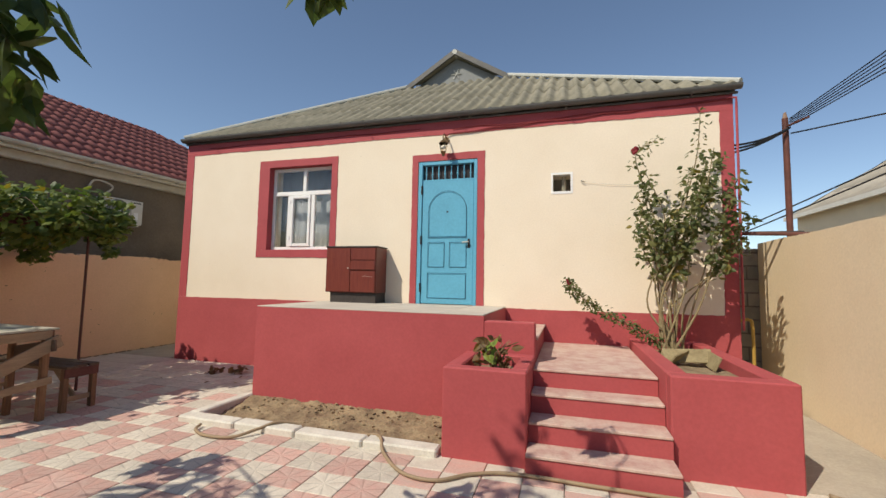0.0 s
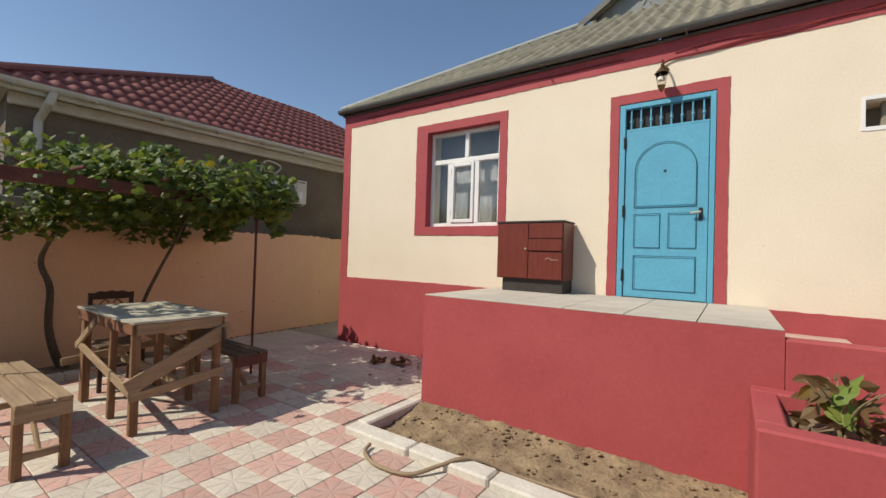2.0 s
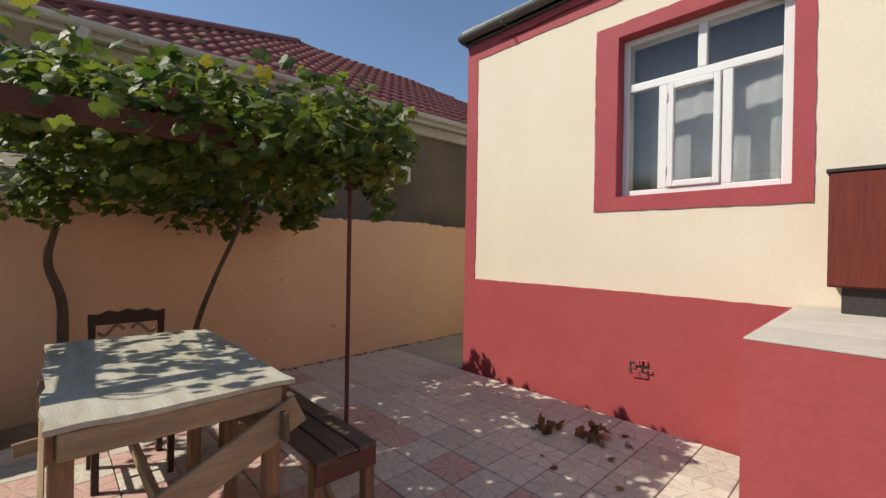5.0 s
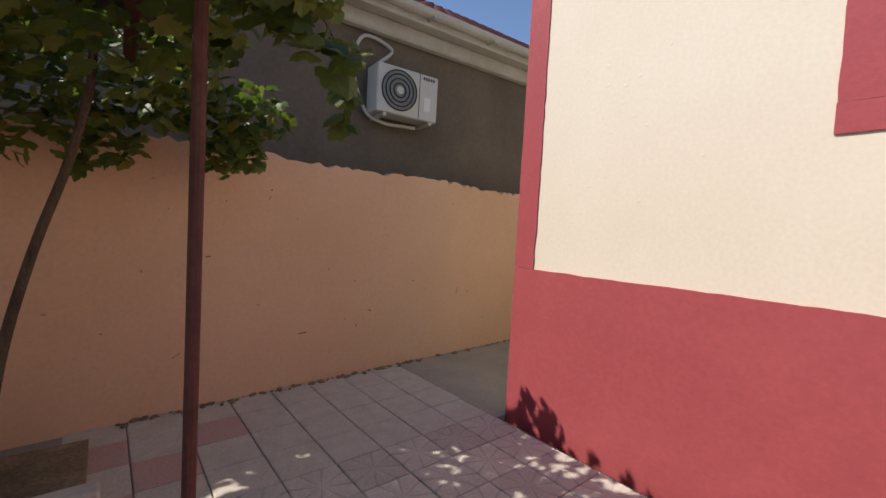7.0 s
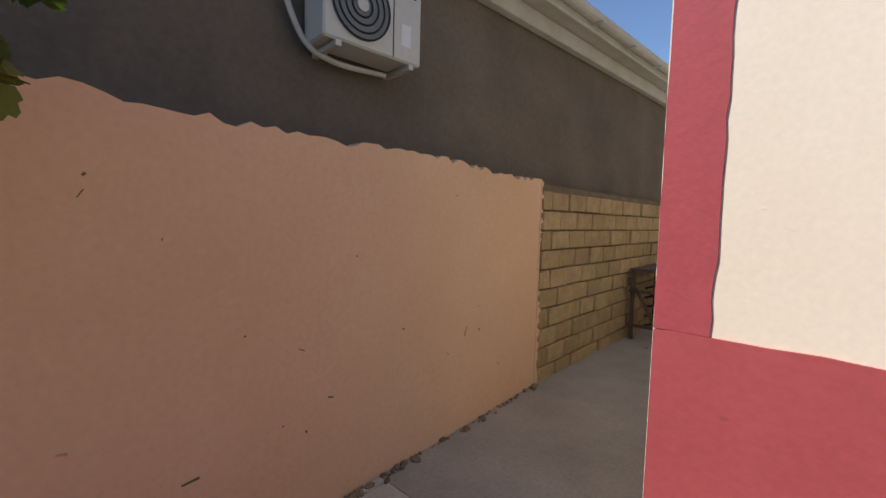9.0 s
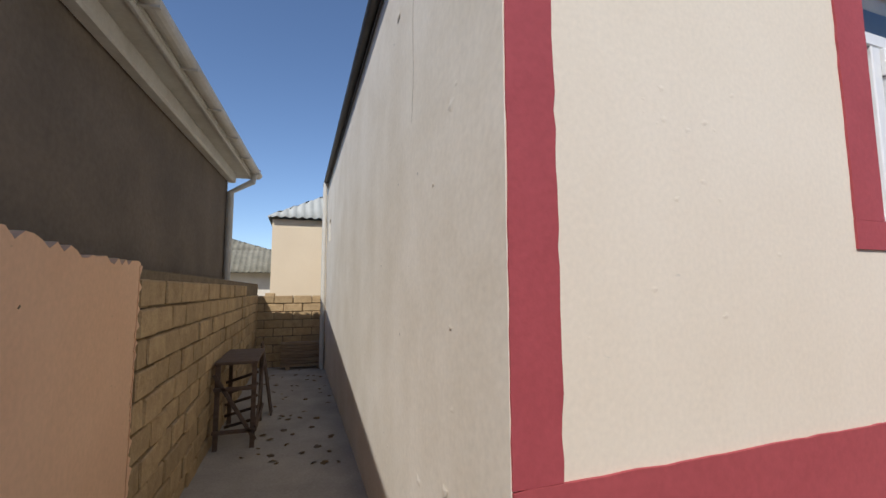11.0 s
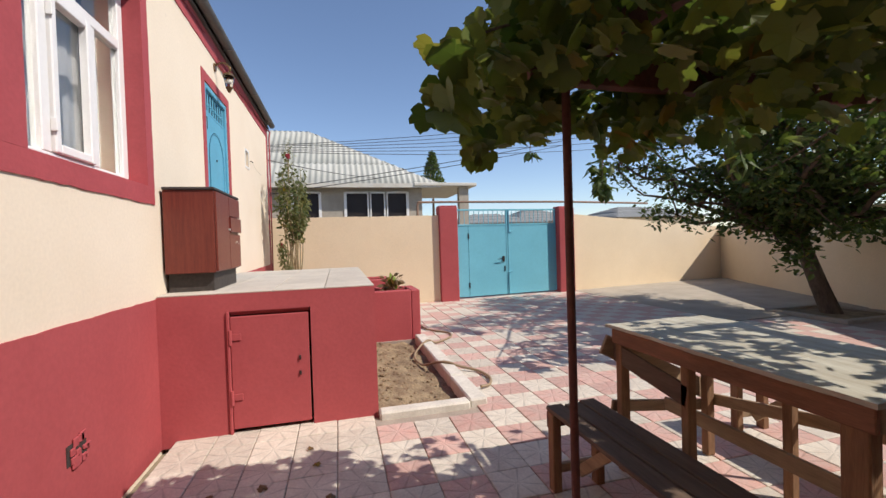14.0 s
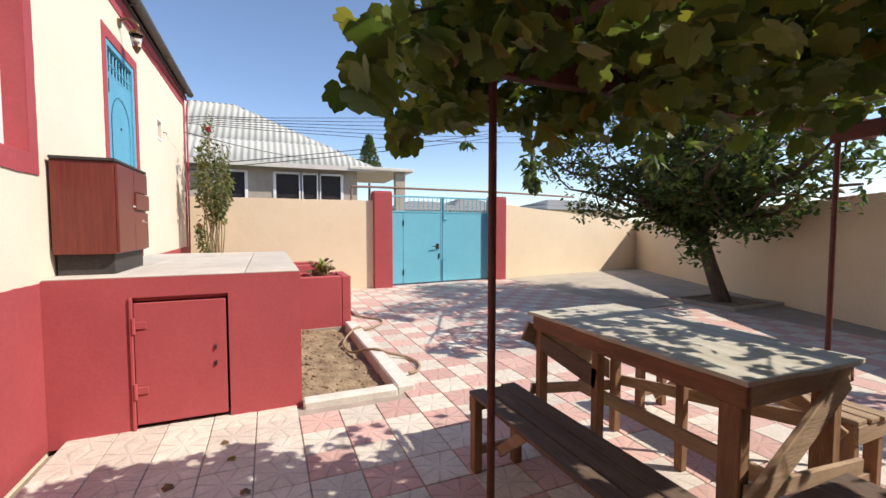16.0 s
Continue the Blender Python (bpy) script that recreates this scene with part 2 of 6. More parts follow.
BRASS = mat("aged_lamp_metal", (0.22, 0.14, 0.07), 0.4, 0.15, 9, 60, 0.1, metal=0.7)
LAMPGLASS = glass_mat("lamp_glass", (0.85, 0.82, 0.75))
GLASS = glass_mat("window_glass", (0.80, 0.84, 0.86))
VINE_LEAF = leaf_mat("grape_leaf", (0.05, 0.09, 0.018), (0.175, 0.21, 0.045))
TREE_LEAF = leaf_mat("tree_leaf", (0.04, 0.068, 0.018), (0.10, 0.14, 0.034))
ROSE_LEAF = leaf_mat("rose_leaf", (0.06, 0.085, 0.025), (0.17, 0.175, 0.065))
DRY_LEAF = leaf_mat("dry_leaf", (0.12, 0.08, 0.04), (0.20, 0.13, 0.06))
BROAD_LEAF = leaf_mat("broad_leaf", (0.14, 0.22, 0.04), (0.26, 0.32, 0.07))
PETAL = mat("dried_red_petal", (0.25, 0.02, 0.03), 0.7, 0.2)


def course_mat(name, color, second, mortar):
    """Coursed blockwork seen from far off."""
    m = bpy.data.materials.new(name)
    m.use_nodes = True
    n, l = m.node_tree.nodes, m.node_tree.links
    tc = n.new("ShaderNodeTexCoord")
    sep = n.new("ShaderNodeSeparateXYZ")
    l.new(tc.outputs["Object"], sep.inputs[0])
    add = n.new("ShaderNodeMath")
    l.new(sep.outputs[0], add.inputs[0])
    l.new(sep.outputs[1], add.inputs[1])
    comb = n.new("ShaderNodeCombineXYZ")
    l.new(add.outputs[0], comb.inputs[0])
    l.new(sep.outputs[2], comb.inputs[1])
    br = n.new("ShaderNodeTexBrick")
    br.inputs["Scale"].default_value = 1.0
    br.inputs["Brick Width"].default_value = 0.40
    br.inputs["Row Height"].default_value = 0.19
    br.inputs["Mortar Size"].default_value = 0.012
    br.inputs["Color1"].default_value = (*color, 1)
    br.inputs["Color2"].default_value = (*second, 1)
    br.inputs["Mortar"].default_value = (*mortar, 1)
    l.new(comb.outputs[0], br.inputs["Vector"])
    nz = n.new("ShaderNodeTexNoise")
    nz.inputs["Scale"].default_value = 6
    nz.inputs["Detail"].default_value = 6
    l.new(tc.outputs["Object"], nz.inputs["Vector"])
    hsv = n.new("ShaderNodeHueSaturation")
    mr = n.new("ShaderNodeMapRange")
    mr.inputs[3].default_value, mr.inputs[4].default_value = 0.6, 1.4
    l.new(nz.outputs[0], mr.inputs[0])
    l.new(mr.outputs[0], hsv.inputs["Value"])
    l.new(br.outputs[0], hsv.inputs["Color"])
    p = n["Principled BSDF"]
    l.new(hsv.outputs[0], p.inputs["Base Color"])
    p.inputs["Roughness"].default_value = 0.95
    b = n.new("ShaderNodeBump")
    b.inputs["Strength"].default_value = 0.6
    b.inputs["Distance"].default_value = 0.02
    b.invert = True
    l.new(br.outputs["Fac"], b.inputs["Height"])
    l.new(b.outputs[0], p.inputs["Normal"])
    return m


COURSES = course_mat("grey_coursed_blocks", (0.25, 0.215, 0.165), (0.19, 0.165, 0.13), (0.12, 0.10, 0.08))

# ---- building blocks ----
def link(name, bm, material, parent=None, label="", smooth=False):
    me = bpy.data.meshes.new(name)
    bm.to_mesh(me)
    bm.free()
    me.materials.append(material)
    if smooth:
        for p in me.polygons:
            p.use_smooth = True
    ob = new(name, me)
    if parent is not None:
        ob.parent = parent
        if parent.type == "EMPTY":
            ob.matrix_parent_inverse = parent.matrix_basis.inverted()
    if label:
        ob["label"] = label
    return ob


def part(name, bm, material, parent, label="", smooth=False):
    return link(name, bm, material, parent, label, smooth)


def thing(name, at, label, category, group=""):
    e = new(name)
    e.empty_display_size = 0.1
    e.matrix_basis = pose(*at)
    return tagged(e, label, category, group)


def struct(name, bm, material, label="", smooth=False):
    return tagged(link(name, bm, material, None, "", smooth), label, "", "", "structure")


def box(bm, x0, x1, y0, y1, z0, z1, bevel=0.0, m=None):
    r = bmesh.ops.create_cube(bm, size=1.0)
    vs = r["verts"]
    bmesh.ops.transform(bm, matrix=Matrix.Translation(((x0 + x1) / 2, (y0 + y1) / 2, (z0 + z1) / 2)) @ Matrix.Diagonal((x1 - x0, y1 - y0, z1 - z0, 1)), verts=vs)
    if m is not None:
        bmesh.ops.transform(bm, matrix=m, verts=vs)
    if bevel:
        es = list({e for v in vs for e in v.link_edges})
        bmesh.ops.bevel(bm, geom=es, offset=bevel, segments=1, affect="EDGES")
    return bm


def cube(x0, x1, y0, y1, z0, z1, bevel=0.0, m=None):
    return box(bmesh.new(), x0, x1, y0, y1, z0, z1, bevel, m)


def plank(bm, a, b, w, t, up=(0, 0, 1), bevel=0.004):
    """A board of width w (along up) and thickness t from a to b."""
    a, b = Vector(a), Vector(b)
    x = (b - a).normalized()
    u = Vector(up)
    z = (u - x * u.dot(x)).normalized()
    y = z.cross(x)
    m = Matrix((x, y, z)).transposed().to_4x4()
    m.translation = (a + b) / 2
    l = (b - a).length
    return box(bm, -l / 2, l / 2, -t / 2, t / 2, -w / 2, w / 2, bevel, m)


def tube(bm, pts, r, seg=8, r2=None, cap=True):
    """A round bar along a polyline, tapering from r to r2."""
    pts = [Vector(p) for p in pts]
    r2 = r if r2 is None else r2
    rings = []
    ref = Vector((0.31, 0.17, 0.94))
    for i, p in enumerate(pts):
        d = (pts[min(i + 1, len(pts) - 1)] - pts[max(i - 1, 0)]).normalized()
        if abs(d.dot(ref)) > 0.95:
            ref = Vector((0.9, 0.3, 0.1))
        u = d.cross(ref).normalized()
        v = d.cross(u)
        rr = r + (r2 - r) * i / max(1, len(pts) - 1)
        rings.append([bm.verts.new(p + rr * (math.cos(2 * math.pi * k / seg) * u + math.sin(2 * math.pi * k / seg) * v)) for k in range(seg)])
    for a, b in zip(rings, rings[1:]):
        for k in range(seg):
            bm.faces.new((a[k], a[(k + 1) % seg], b[(k + 1) % seg], b[k]))
    if cap:
        bm.faces.new(rings[0][::-1])
        bm.faces.new(rings[-1])
    bmesh.ops.recalc_face_normals(bm, faces=bm.faces[:])
    return bm


def smooth_path(pts, n=6):
    """Catmull-Rom points through pts."""
    p = [Vector(q) for q in pts]
    p = [2 * p[0] - p[1]] + p + [2 * p[-1] - p[-2]]
    out = []
    for i in range(1, len(p) - 2):
        for k in range(n):
            t = k / n
            a, b, c, d = p[i - 1], p[i], p[i + 1], p[i + 2]
            out.append(0.5 * (2 * b + (c - a) * t + (2 * a - 5 * b + 4 * c - d) * t * t + (3 * b - a - 3 * c + d) * t ** 3))
    out.append(p[-2])
    return out


def holed_wall(length, z0, z1, thick, holes, m):
    """An upright wall from the origin along x, its back at +y, with rectangular openings right through it."""
    bm = bmesh.new()
    xs = sorted({0, length, *[h[0] for h in holes], *[h[1] for h in holes]})
    zs = sorted({z0, z1, *[h[2] for h in holes], *[h[3] for h in holes]})

    def solid(i, k):
        if not (0 <= i < len(xs) - 1 and 0 <= k < len(zs) - 1):
            return False
        cx, cz = (xs[i] + xs[i + 1]) / 2, (zs[k] + zs[k + 1]) / 2
        return not any(h[0] < cx < h[1] and h[2] < cz < h[3] for h in holes)

    def quad(*c):
        bm.faces.new([bm.verts.new(m @ Vector(v)) for v in c])

    for i in range(len(xs) - 1):
        for k in range(len(zs) - 1):
            if not solid(i, k):
                continue
            a, b, c, d = xs[i], xs[i + 1], zs[k], zs[k + 1]
            quad((a, 0, c), (b, 0, c), (b, 0, d), (a, 0, d))
            quad((a, thick, c), (a, thick, d), (b, thick, d), (b, thick, c))
            if not solid(i - 1, k):
                quad((a, 0, c), (a, 0, d), (a, thick, d), (a, thick, c))
            if not solid(i + 1, k):
                quad((b, 0, c), (b, thick, c), (b, thick, d), (b, 0, d))
            if not solid(i, k - 1):
                quad((a, 0, c), (a, thick, c), (b, thick, c), (b, 0, c))
            if not solid(i, k + 1):
                quad((a, 0, d), (b, 0, d), (b, thick, d), (a, thick, d))
    bmesh.ops.remove_doubles(bm, verts=bm.verts[:], dist=0.0005)
    bmesh.ops.recalc_face_normals(bm, faces=bm.faces[:])
    return bm


def wavy_band(along, a0, a1, lo, hi, m, jit_lo, jit_hi, proud=0.006, step=0.06, seed=1):
    """A thin coat of paint between two hand-drawn edges; along runs along local x, lo and hi along local z, proud to -y."""
    rnd = random.Random(seed)
    bm = bmesh.new()
    n = max(2, int((a1 - a0) / step))
    rows = []
    ph = rnd.random() * 9
    for i in range(n + 1):
        a = a0 + (a1 - a0) * i / n
        jl = jit_lo * (math.sin(a * 2.3 + ph) * 0.5 + rnd.uniform(-0.6, 0.6))
        jh = jit_hi * (math.sin(a * 1.9 + ph * 2) * 0.5 + rnd.uniform(-0.6, 0.6))
        c = [(a, 0, lo + jl), (a, -proud, lo + jl), (a, -proud, hi + jh), (a, 0, hi + jh)]
        rows.append([bm.verts.new(m @ Vector((p if along == "x" else (p[2], p[1], p[0])))) for p in c])
    for p, q in zip(rows, rows[1:]):
        for k in range(3):
            bm.faces.new((p[k], q[k], q[k + 1], p[k + 1]))
    bm.faces.new(rows[0][::-1])
    bm.faces.new(rows[-1])
    bmesh.ops.recalc_face_normals(bm, faces=bm.faces[:])
    return bm


def sheet_roof(bm, ea, eb, ra, rb, pitch, amp, row, lift, sub=6):
    """A pitched roof slope of waved sheets laid in overlapping rows; eave from ea to eb, ridge from ra to rb."""
    ea, eb, ra, rb = map(Vector, (ea, eb, ra, rb))
    length = (eb - ea).length
    ax = (eb - ea) / length
    sa, sb = (ra - ea).dot(ax), (rb - ea).dot(ax)
    up = ra - ea - ax * sa
    h = up.length
    up = up / h
    nrm = ax.cross(up).normalized()
    if nrm.z < 0:
        nrm = -nrm
    cols = max(2, int(length / pitch * sub))
    rows = max(1, int(math.ceil(h / row)))
    for r in range(rows):
        v0, v1 = r * row, min(h, (r + 1) * row + 0.04)
        prev = None
        for i in range(cols + 1):
            s = length * i / cols
            top = h * (s / sa if s < sa and sa > 1e-4 else (length - s) / (length - sb) if s > sb and length - sb > 1e-4 else 1.0)
            w = amp * math.cos(2 * math.pi * s / pitch)
            if top <= v0 + 0.005:
                prev = None
                continue
            hi = min(v1, top)
            cur = []
            for v, lf in ((v0, 0.0), (v0, lift), (hi, lift * (1 - (hi - v0) / (v1 - v0 + 1e-6)) + 0.002)):
                cur.append(bm.verts.new(ea + ax * s + up * v + nrm * (w + lf)))
            if prev:
                for k in range(2):
                    bm.faces.new((prev[k], cur[k], cur[k + 1], prev[k + 1]))
            prev = cur
    return bm


GRAPE_HALF = [(0.14, -0.24), (0.34, -0.27), (0.46, -0.12), (0.54, 0.02), (0.45, 0.12), (0.53, 0.33), (0.45, 0.50), (0.30, 0.46), (0.22, 0.62), (0.11, 0.68)]
GRAPE = [(0, -0.06)] + GRAPE_HALF + [(0, 0.80)] + [(-a, b) for a, b in reversed(GRAPE_HALF)]
OVAL = [(0, 0), (0.24, 0.25), (0.26, 0.55), (0, 1.0), (-0.26, 0.55), (-0.24, 0.25)]


def leaves(name, spots, shape, material, parent, label="", kind=""):
    """Many single leaves as one mesh; spots are (place, facing, tip, size)."""
    verts, faces = [], []
    for p, nrm, tip, s in spots:
        nrm = nrm.normalized()
        y = (tip - nrm * tip.dot(nrm))
        y = y.normalized() if y.length > 1e-4 else nrm.orthogonal().normalized()
        x = y.cross(nrm)
        k = len(verts)
        verts.append(p + y * s * 0.3 + nrm * s * 0.05)
        for a, b in shape:
            verts.append(p + x * a * s + y * b * s - nrm * s * (0.22 * abs(a) + 0.12 * b * b))
        n = len(shape)
        faces += [(k, k + 1 + i, k + 1 + (i + 1) % n) for i in range(n)]
    me = bpy.data.meshes.new(name)
    me.from_pydata([tuple(v) for v in verts], [], faces)
    me.materials.append(material)
    ob = new(name, me)
    ob.parent = parent
    if parent.type == "EMPTY":
        ob.matrix_parent_inverse = parent.matrix_basis.inverted()
    if label:
        ob["label"] = label
    if kind:
        ob["kind"] = kind
    return ob


def rvec(r):
    while True:
        v = Vector((r.uniform(-1, 1), r.uniform(-1, 1), r.uniform(-1, 1)))
        if 0.05 < v.length < 1:
            return v

I4 = Matrix.Identity(4)
W, D, H = 8.58, 8.2, 3.82

# ---- the house: walls, painted bands, roof ----
WIN = (1.80, 2.99, 1.88, 3.27)
DOOR = (4.47, 5.38, 1.07, 3.20)
VENT = (6.43, 6.66, 2.66, 2.89)
struct("wall_front", holed_wall(W, -0.1, H, 0.35, [WIN, DOOR, VENT], I4), CREAM, "cream plastered front wall of a one-storey house")
struct("wall_side_left", holed_wall(D - 0.35, -0.1, H, 0.3, [(0.75, 1.1, 2.55, 2.95)], pose(0, D, 0, 0, 0, -90)), SIDE, "pale uneven plastered side wall")
struct("side_coat", cube(-0.004, -0.0005, 0.0, 0.352, -0.1, H), SIDE, "pale plaster at the house corner")
struct("wall_side_right", cube(W - 0.3, W, 0.35, D, -0.1, H), SIDE, "plain plastered side wall")
struct("wall_rear", cube(0.3, W - 0.3, D - 0.3, D, -0.1, H), SIDE, "plain plastered rear wall")
struct("house_ceiling", cube(0.3, W - 0.3, 0.35, D - 0.3, 3.55, 3.65), ROOM, "plain indoor ceiling")
struct("house_floor", cube(0.3, W - 0.3, 0.35, D - 0.3, 0.9, 1.05), ROOM, "plain indoor floor")
struct("partition", cube(0.3, W - 0.3, 2.6, 2.7, 1.05, 3.55), ROOM, "plain indoor wall")

struct("plinth_band", wavy_band("x", 0.0, W, -0.05, 1.06, I4, 0, 0.006, 0.010, seed=2), RED, "red painted plinth of the front wall")
struct("corner_band", wavy_band("z", 1.06, 3.59, 0.0, 0.16, I4, 0.003, 0.008, 0.008, seed=3), REDTRIM, "red painted strip down the house corner")
struct("corner_band", wavy_band("z", 1.06, 3.59, 8.43, W, I4, 0.008, 0.003, 0.008, seed=4), REDTRIM, "red painted strip down the house corner")
struct("eave_band", wavy_band("x", 0.0, W, 3.59, H, I4, 0.008, 0, 0.008, seed=5), REDTRIM, "red painted strip under the eave")
for k, (ax, a0, a1, lo, hi) in enumerate([("x", 1.60, 3.10, 3.27, 3.385), ("x", 1.60, 3.10, 1.755, 1.88), ("z", 1.88, 3.27, 1.60, 1.80), ("z", 1.88, 3.27, 2.99, 3.10),
                                          ("x", 4.375, 5.485, 3.20, 3.305), ("z", 1.075, 3.20, 4.375, 4.47), ("z", 1.075, 3.20, 5.38, 5.485)]):
    struct("trim", wavy_band(ax, a0, a1, lo, hi, I4, 0.006 if k in (1, 2, 5) else 0.002, 0.006 if k in (0, 3, 4, 6) else 0.002, 0.009, seed=10 + k), REDTRIM, "red painted surround of an opening")
# painted reveals of the window niche
for a, b, c, d in [(1.80, 1.803, 1.88, 3.27), (2.987, 2.99, 1.88, 3.27)]:
    struct("trim", cube(a, b, -0.004, 0.125, c, d), REDTRIM, "red painted window reveal")
for c, d in [(3.267, 3.27), (1.88, 1.883)]:
    struct("trim", cube(1.803, 2.987, -0.004, 0.125, c, d), REDTRIM, "red painted window reveal")
# white patch of filler round the small vent
bm = bmesh.new()
for a, b, c, d in [(6.405, 6.43, 2.63, 2.92), (6.66, 6.69, 2.63, 2.92), (6.43, 6.66, 2.89, 2.92), (6.43, 6.66, 2.625, 2.66)]:
    box(bm, a, b, -0.006, 0.10, c, d)
struct("vent_opening_trim", bm, PVC, "white rough plaster edge of a small vent hole")

EX0, EX1, EY0, EY1, EZ = -0.04, W + 0.07, -0.07, D + 0.1, 3.875
RX, RY0, RY1 = 4.22, 2.95, D - 2.9
GZ, AZ = 5.88, 6.50
roof = thing("roof", (RX, 3.9, EZ), "grey corrugated asbestos hipped roof with a small gable", "roof")
gl, gr = (3.18, RY0, GZ), (5.31, RY0, GZ)
bm = bmesh.new()
sheet_roof(bm, (EX0, EY0, EZ), (EX1, EY0, EZ), gl, gr, 0.20, 0.034, 1.15, 0.018, 8)
part("front_slope", bm, ASB, roof, "mossy grey corrugated sheets", True)
bm = sheet_roof(bmesh.new(), (EX0, EY1, EZ), (EX0, EY0, EZ), (RX, RY1, AZ), (RX, 3.93, AZ), 0.185, 0.026, 1.15, 0.014, 4)
part("side_slope", bm, ASB, roof, "", True)
bm = sheet_roof(bmesh.new(), (EX1, EY0, EZ), (EX1, EY1, EZ), (RX, 3.94, AZ), (RX, RY1, AZ), 0.185, 0.026, 1.15, 0.014, 4)
part("side_slope", bm, ASB, roof, "", True)
bm = sheet_roof(bmesh.new(), (EX1, EY1, EZ), (EX0, EY1, EZ), (RX, RY1, AZ), (RX, RY1, AZ), 0.185, 0.026, 1.15, 0.014, 3)
part("rear_slope", bm, ASB, roof, "", True)
bm = bmesh.new()
vs = [bm.verts.new(v) for v in [(3.12, RY0 + 0.05, GZ - 0.08), (5.37, RY0 + 0.05, GZ - 0.08), (RX, RY0 + 0.05, AZ - 0.03), (3.12, RY0 + 0.1, GZ - 0.08), (5.37, RY0 + 0.1, GZ - 0.08), (RX, RY0 + 0.1, AZ - 0.03)]]
for f in [(0, 1, 2), (5, 4, 3), (0, 3, 4, 1), (1, 4, 5, 2), (2, 5, 3, 0)]:
    bm.faces.new([vs[i] for i in f])
for side in (gl, gr):
    tri = bmesh.new()
    a, b, c = Vector((side[0], RY0 - 0.1, GZ + 0.02)), Vector((RX, RY0 - 0.1, AZ + 0.02)), Vector((RX, 3.95, AZ + 0.02))
    top = [tri.verts.new(v) for v in (a, b, c)]
    low = [tri.verts.new(v - Vector((0, 0, 0.03))) for v in (a, b, c)]
    tri.faces.new(top)
    tri.faces.new(low[::-1])
    for k in range(3):
        tri.faces.new((top[k], low[k], low[(k + 1) % 3], top[(k + 1) % 3]))
    bmesh.ops.recalc_face_normals(tri, faces=tri.faces[:])
    part("gable_roof", tri, ASB, roof)
gable = part("gable", bm, ZINCD, roof, "small grey sheet-clad gable")
bm = bmesh.new()
for k in range(6):
    a = math.pi * k / 3
    tube(bm, [(4.22, RY0 + 0.03, 6.1), (4.22 + 0.12 * math.cos(a), RY0 + 0.03, 6.1 + 0.12 * math.sin(a))], 0.008, 6)
part("rosette", bm, ZINC, gable, "faded star ornament")
for a, b in [((3.0, RY0 - 0.12, GZ - 0.12), (RX, RY0 - 0.12, AZ + 0.04)), ((RX, RY0 - 0.12, AZ + 0.04), (5.5, RY0 - 0.12, GZ - 0.12))]:
    part("bargeboard", plank(bmesh.new(), a, b, 0.11, 0.05), DARKM, roof)
for a, b in [((EX0, EY0, EZ + 0.04), gl), ((EX1, EY0, EZ + 0.04), gr)]:
    bm = tube(bmesh.new(), [a, (b[0], b[1], b[2] + 0.05)], 0.042, 8)
    part("hip_cap", bm, ZINC, roof, "light metal hip capping")
part("ridge_cap", tube(bmesh.new(), [(RX, RY0 - 0.15, AZ + 0.03), (RX, RY1, AZ + 0.03)], 0.06, 8), ZINC, roof)
struct("eave_soffit", cube(EX0 + 0.02, EX1 - 0.02, EY0 + 0.03, -0.009, H - 0.035, H - 0.01), DARKM, "dark boarded underside of the eave")
struct("eave_soffit", cube(EX0 + 0.02, -0.005, 0.0, EY1, H - 0.035, H - 0.01), DARKM, "dark boarded underside of the eave")


def gutter(a, b, r, material, label, name="gutter"):
    a, b = Vector(a), Vector(b)
    d = (b - a).normalized()
    side = d.cross(Vector((0, 0, 1)))
    bm = bmesh.new()
    rows = []
    n = 9
    for q in (a, b):
        o = [q + side * r * math.cos(math.pi * k / (n - 1)) - Vector((0, 0, 1)) * r * math.sin(math.pi * k / (n - 1)) for k in range(n)]
        i = [q + side * (r - 0.008) * math.cos(math.pi * k / (n - 1)) - Vector((0, 0, 1)) * (r - 0.008) * math.sin(math.pi * k / (n - 1)) for k in range(n)][::-1]
        rows.append([bm.verts.new(v) for v in o + i])
    p, q = rows
    for k in range(len(p)):
        bm.faces.new((p[k], p[(k + 1) % len(p)], q[(k + 1) % len(p)], q[k]))
    bm.faces.new(p[::-1])
    bm.faces.new(q)
    bmesh.ops.recalc_face_normals(bm, faces=bm.faces[:])
    return bm


g = thing("gutter", (4.3, -0.15, 3.80), "dark metal gutter along the front eave", "gutter")
part("channel", gutter((EX0, -0.095, 3.868), (EX1, -0.095, 3.868), 0.058, DARKM, ""), DARKM, g)
for k in range(6):
    x = 0.6 + k * 1.5
    part("bracket", cube(x, x + 0.02, -0.17, -0.012, 3.79, 3.799), DARKM, g)
g = thing("gutter", (-0.1, 4, 3.80), "dark metal gutter along the side eave", "gutter")
part("channel", gutter((-0.055, -0.06, 3.87), (-0.055, EY1, 3.87), 0.045, DARKM, ""), DARKM, g)
g = thing("downpipe", (-0.08, 7.9, 0), "white downpipe at the rear corner of the house", "pipe")
part("pipe", tube(bmesh.new(), [(-0.06, 7.9, 3.85), (-0.07, 7.9, 3.6), (-0.07, 7.9, 0.0)], 0.045, 10), WHITEM, g)

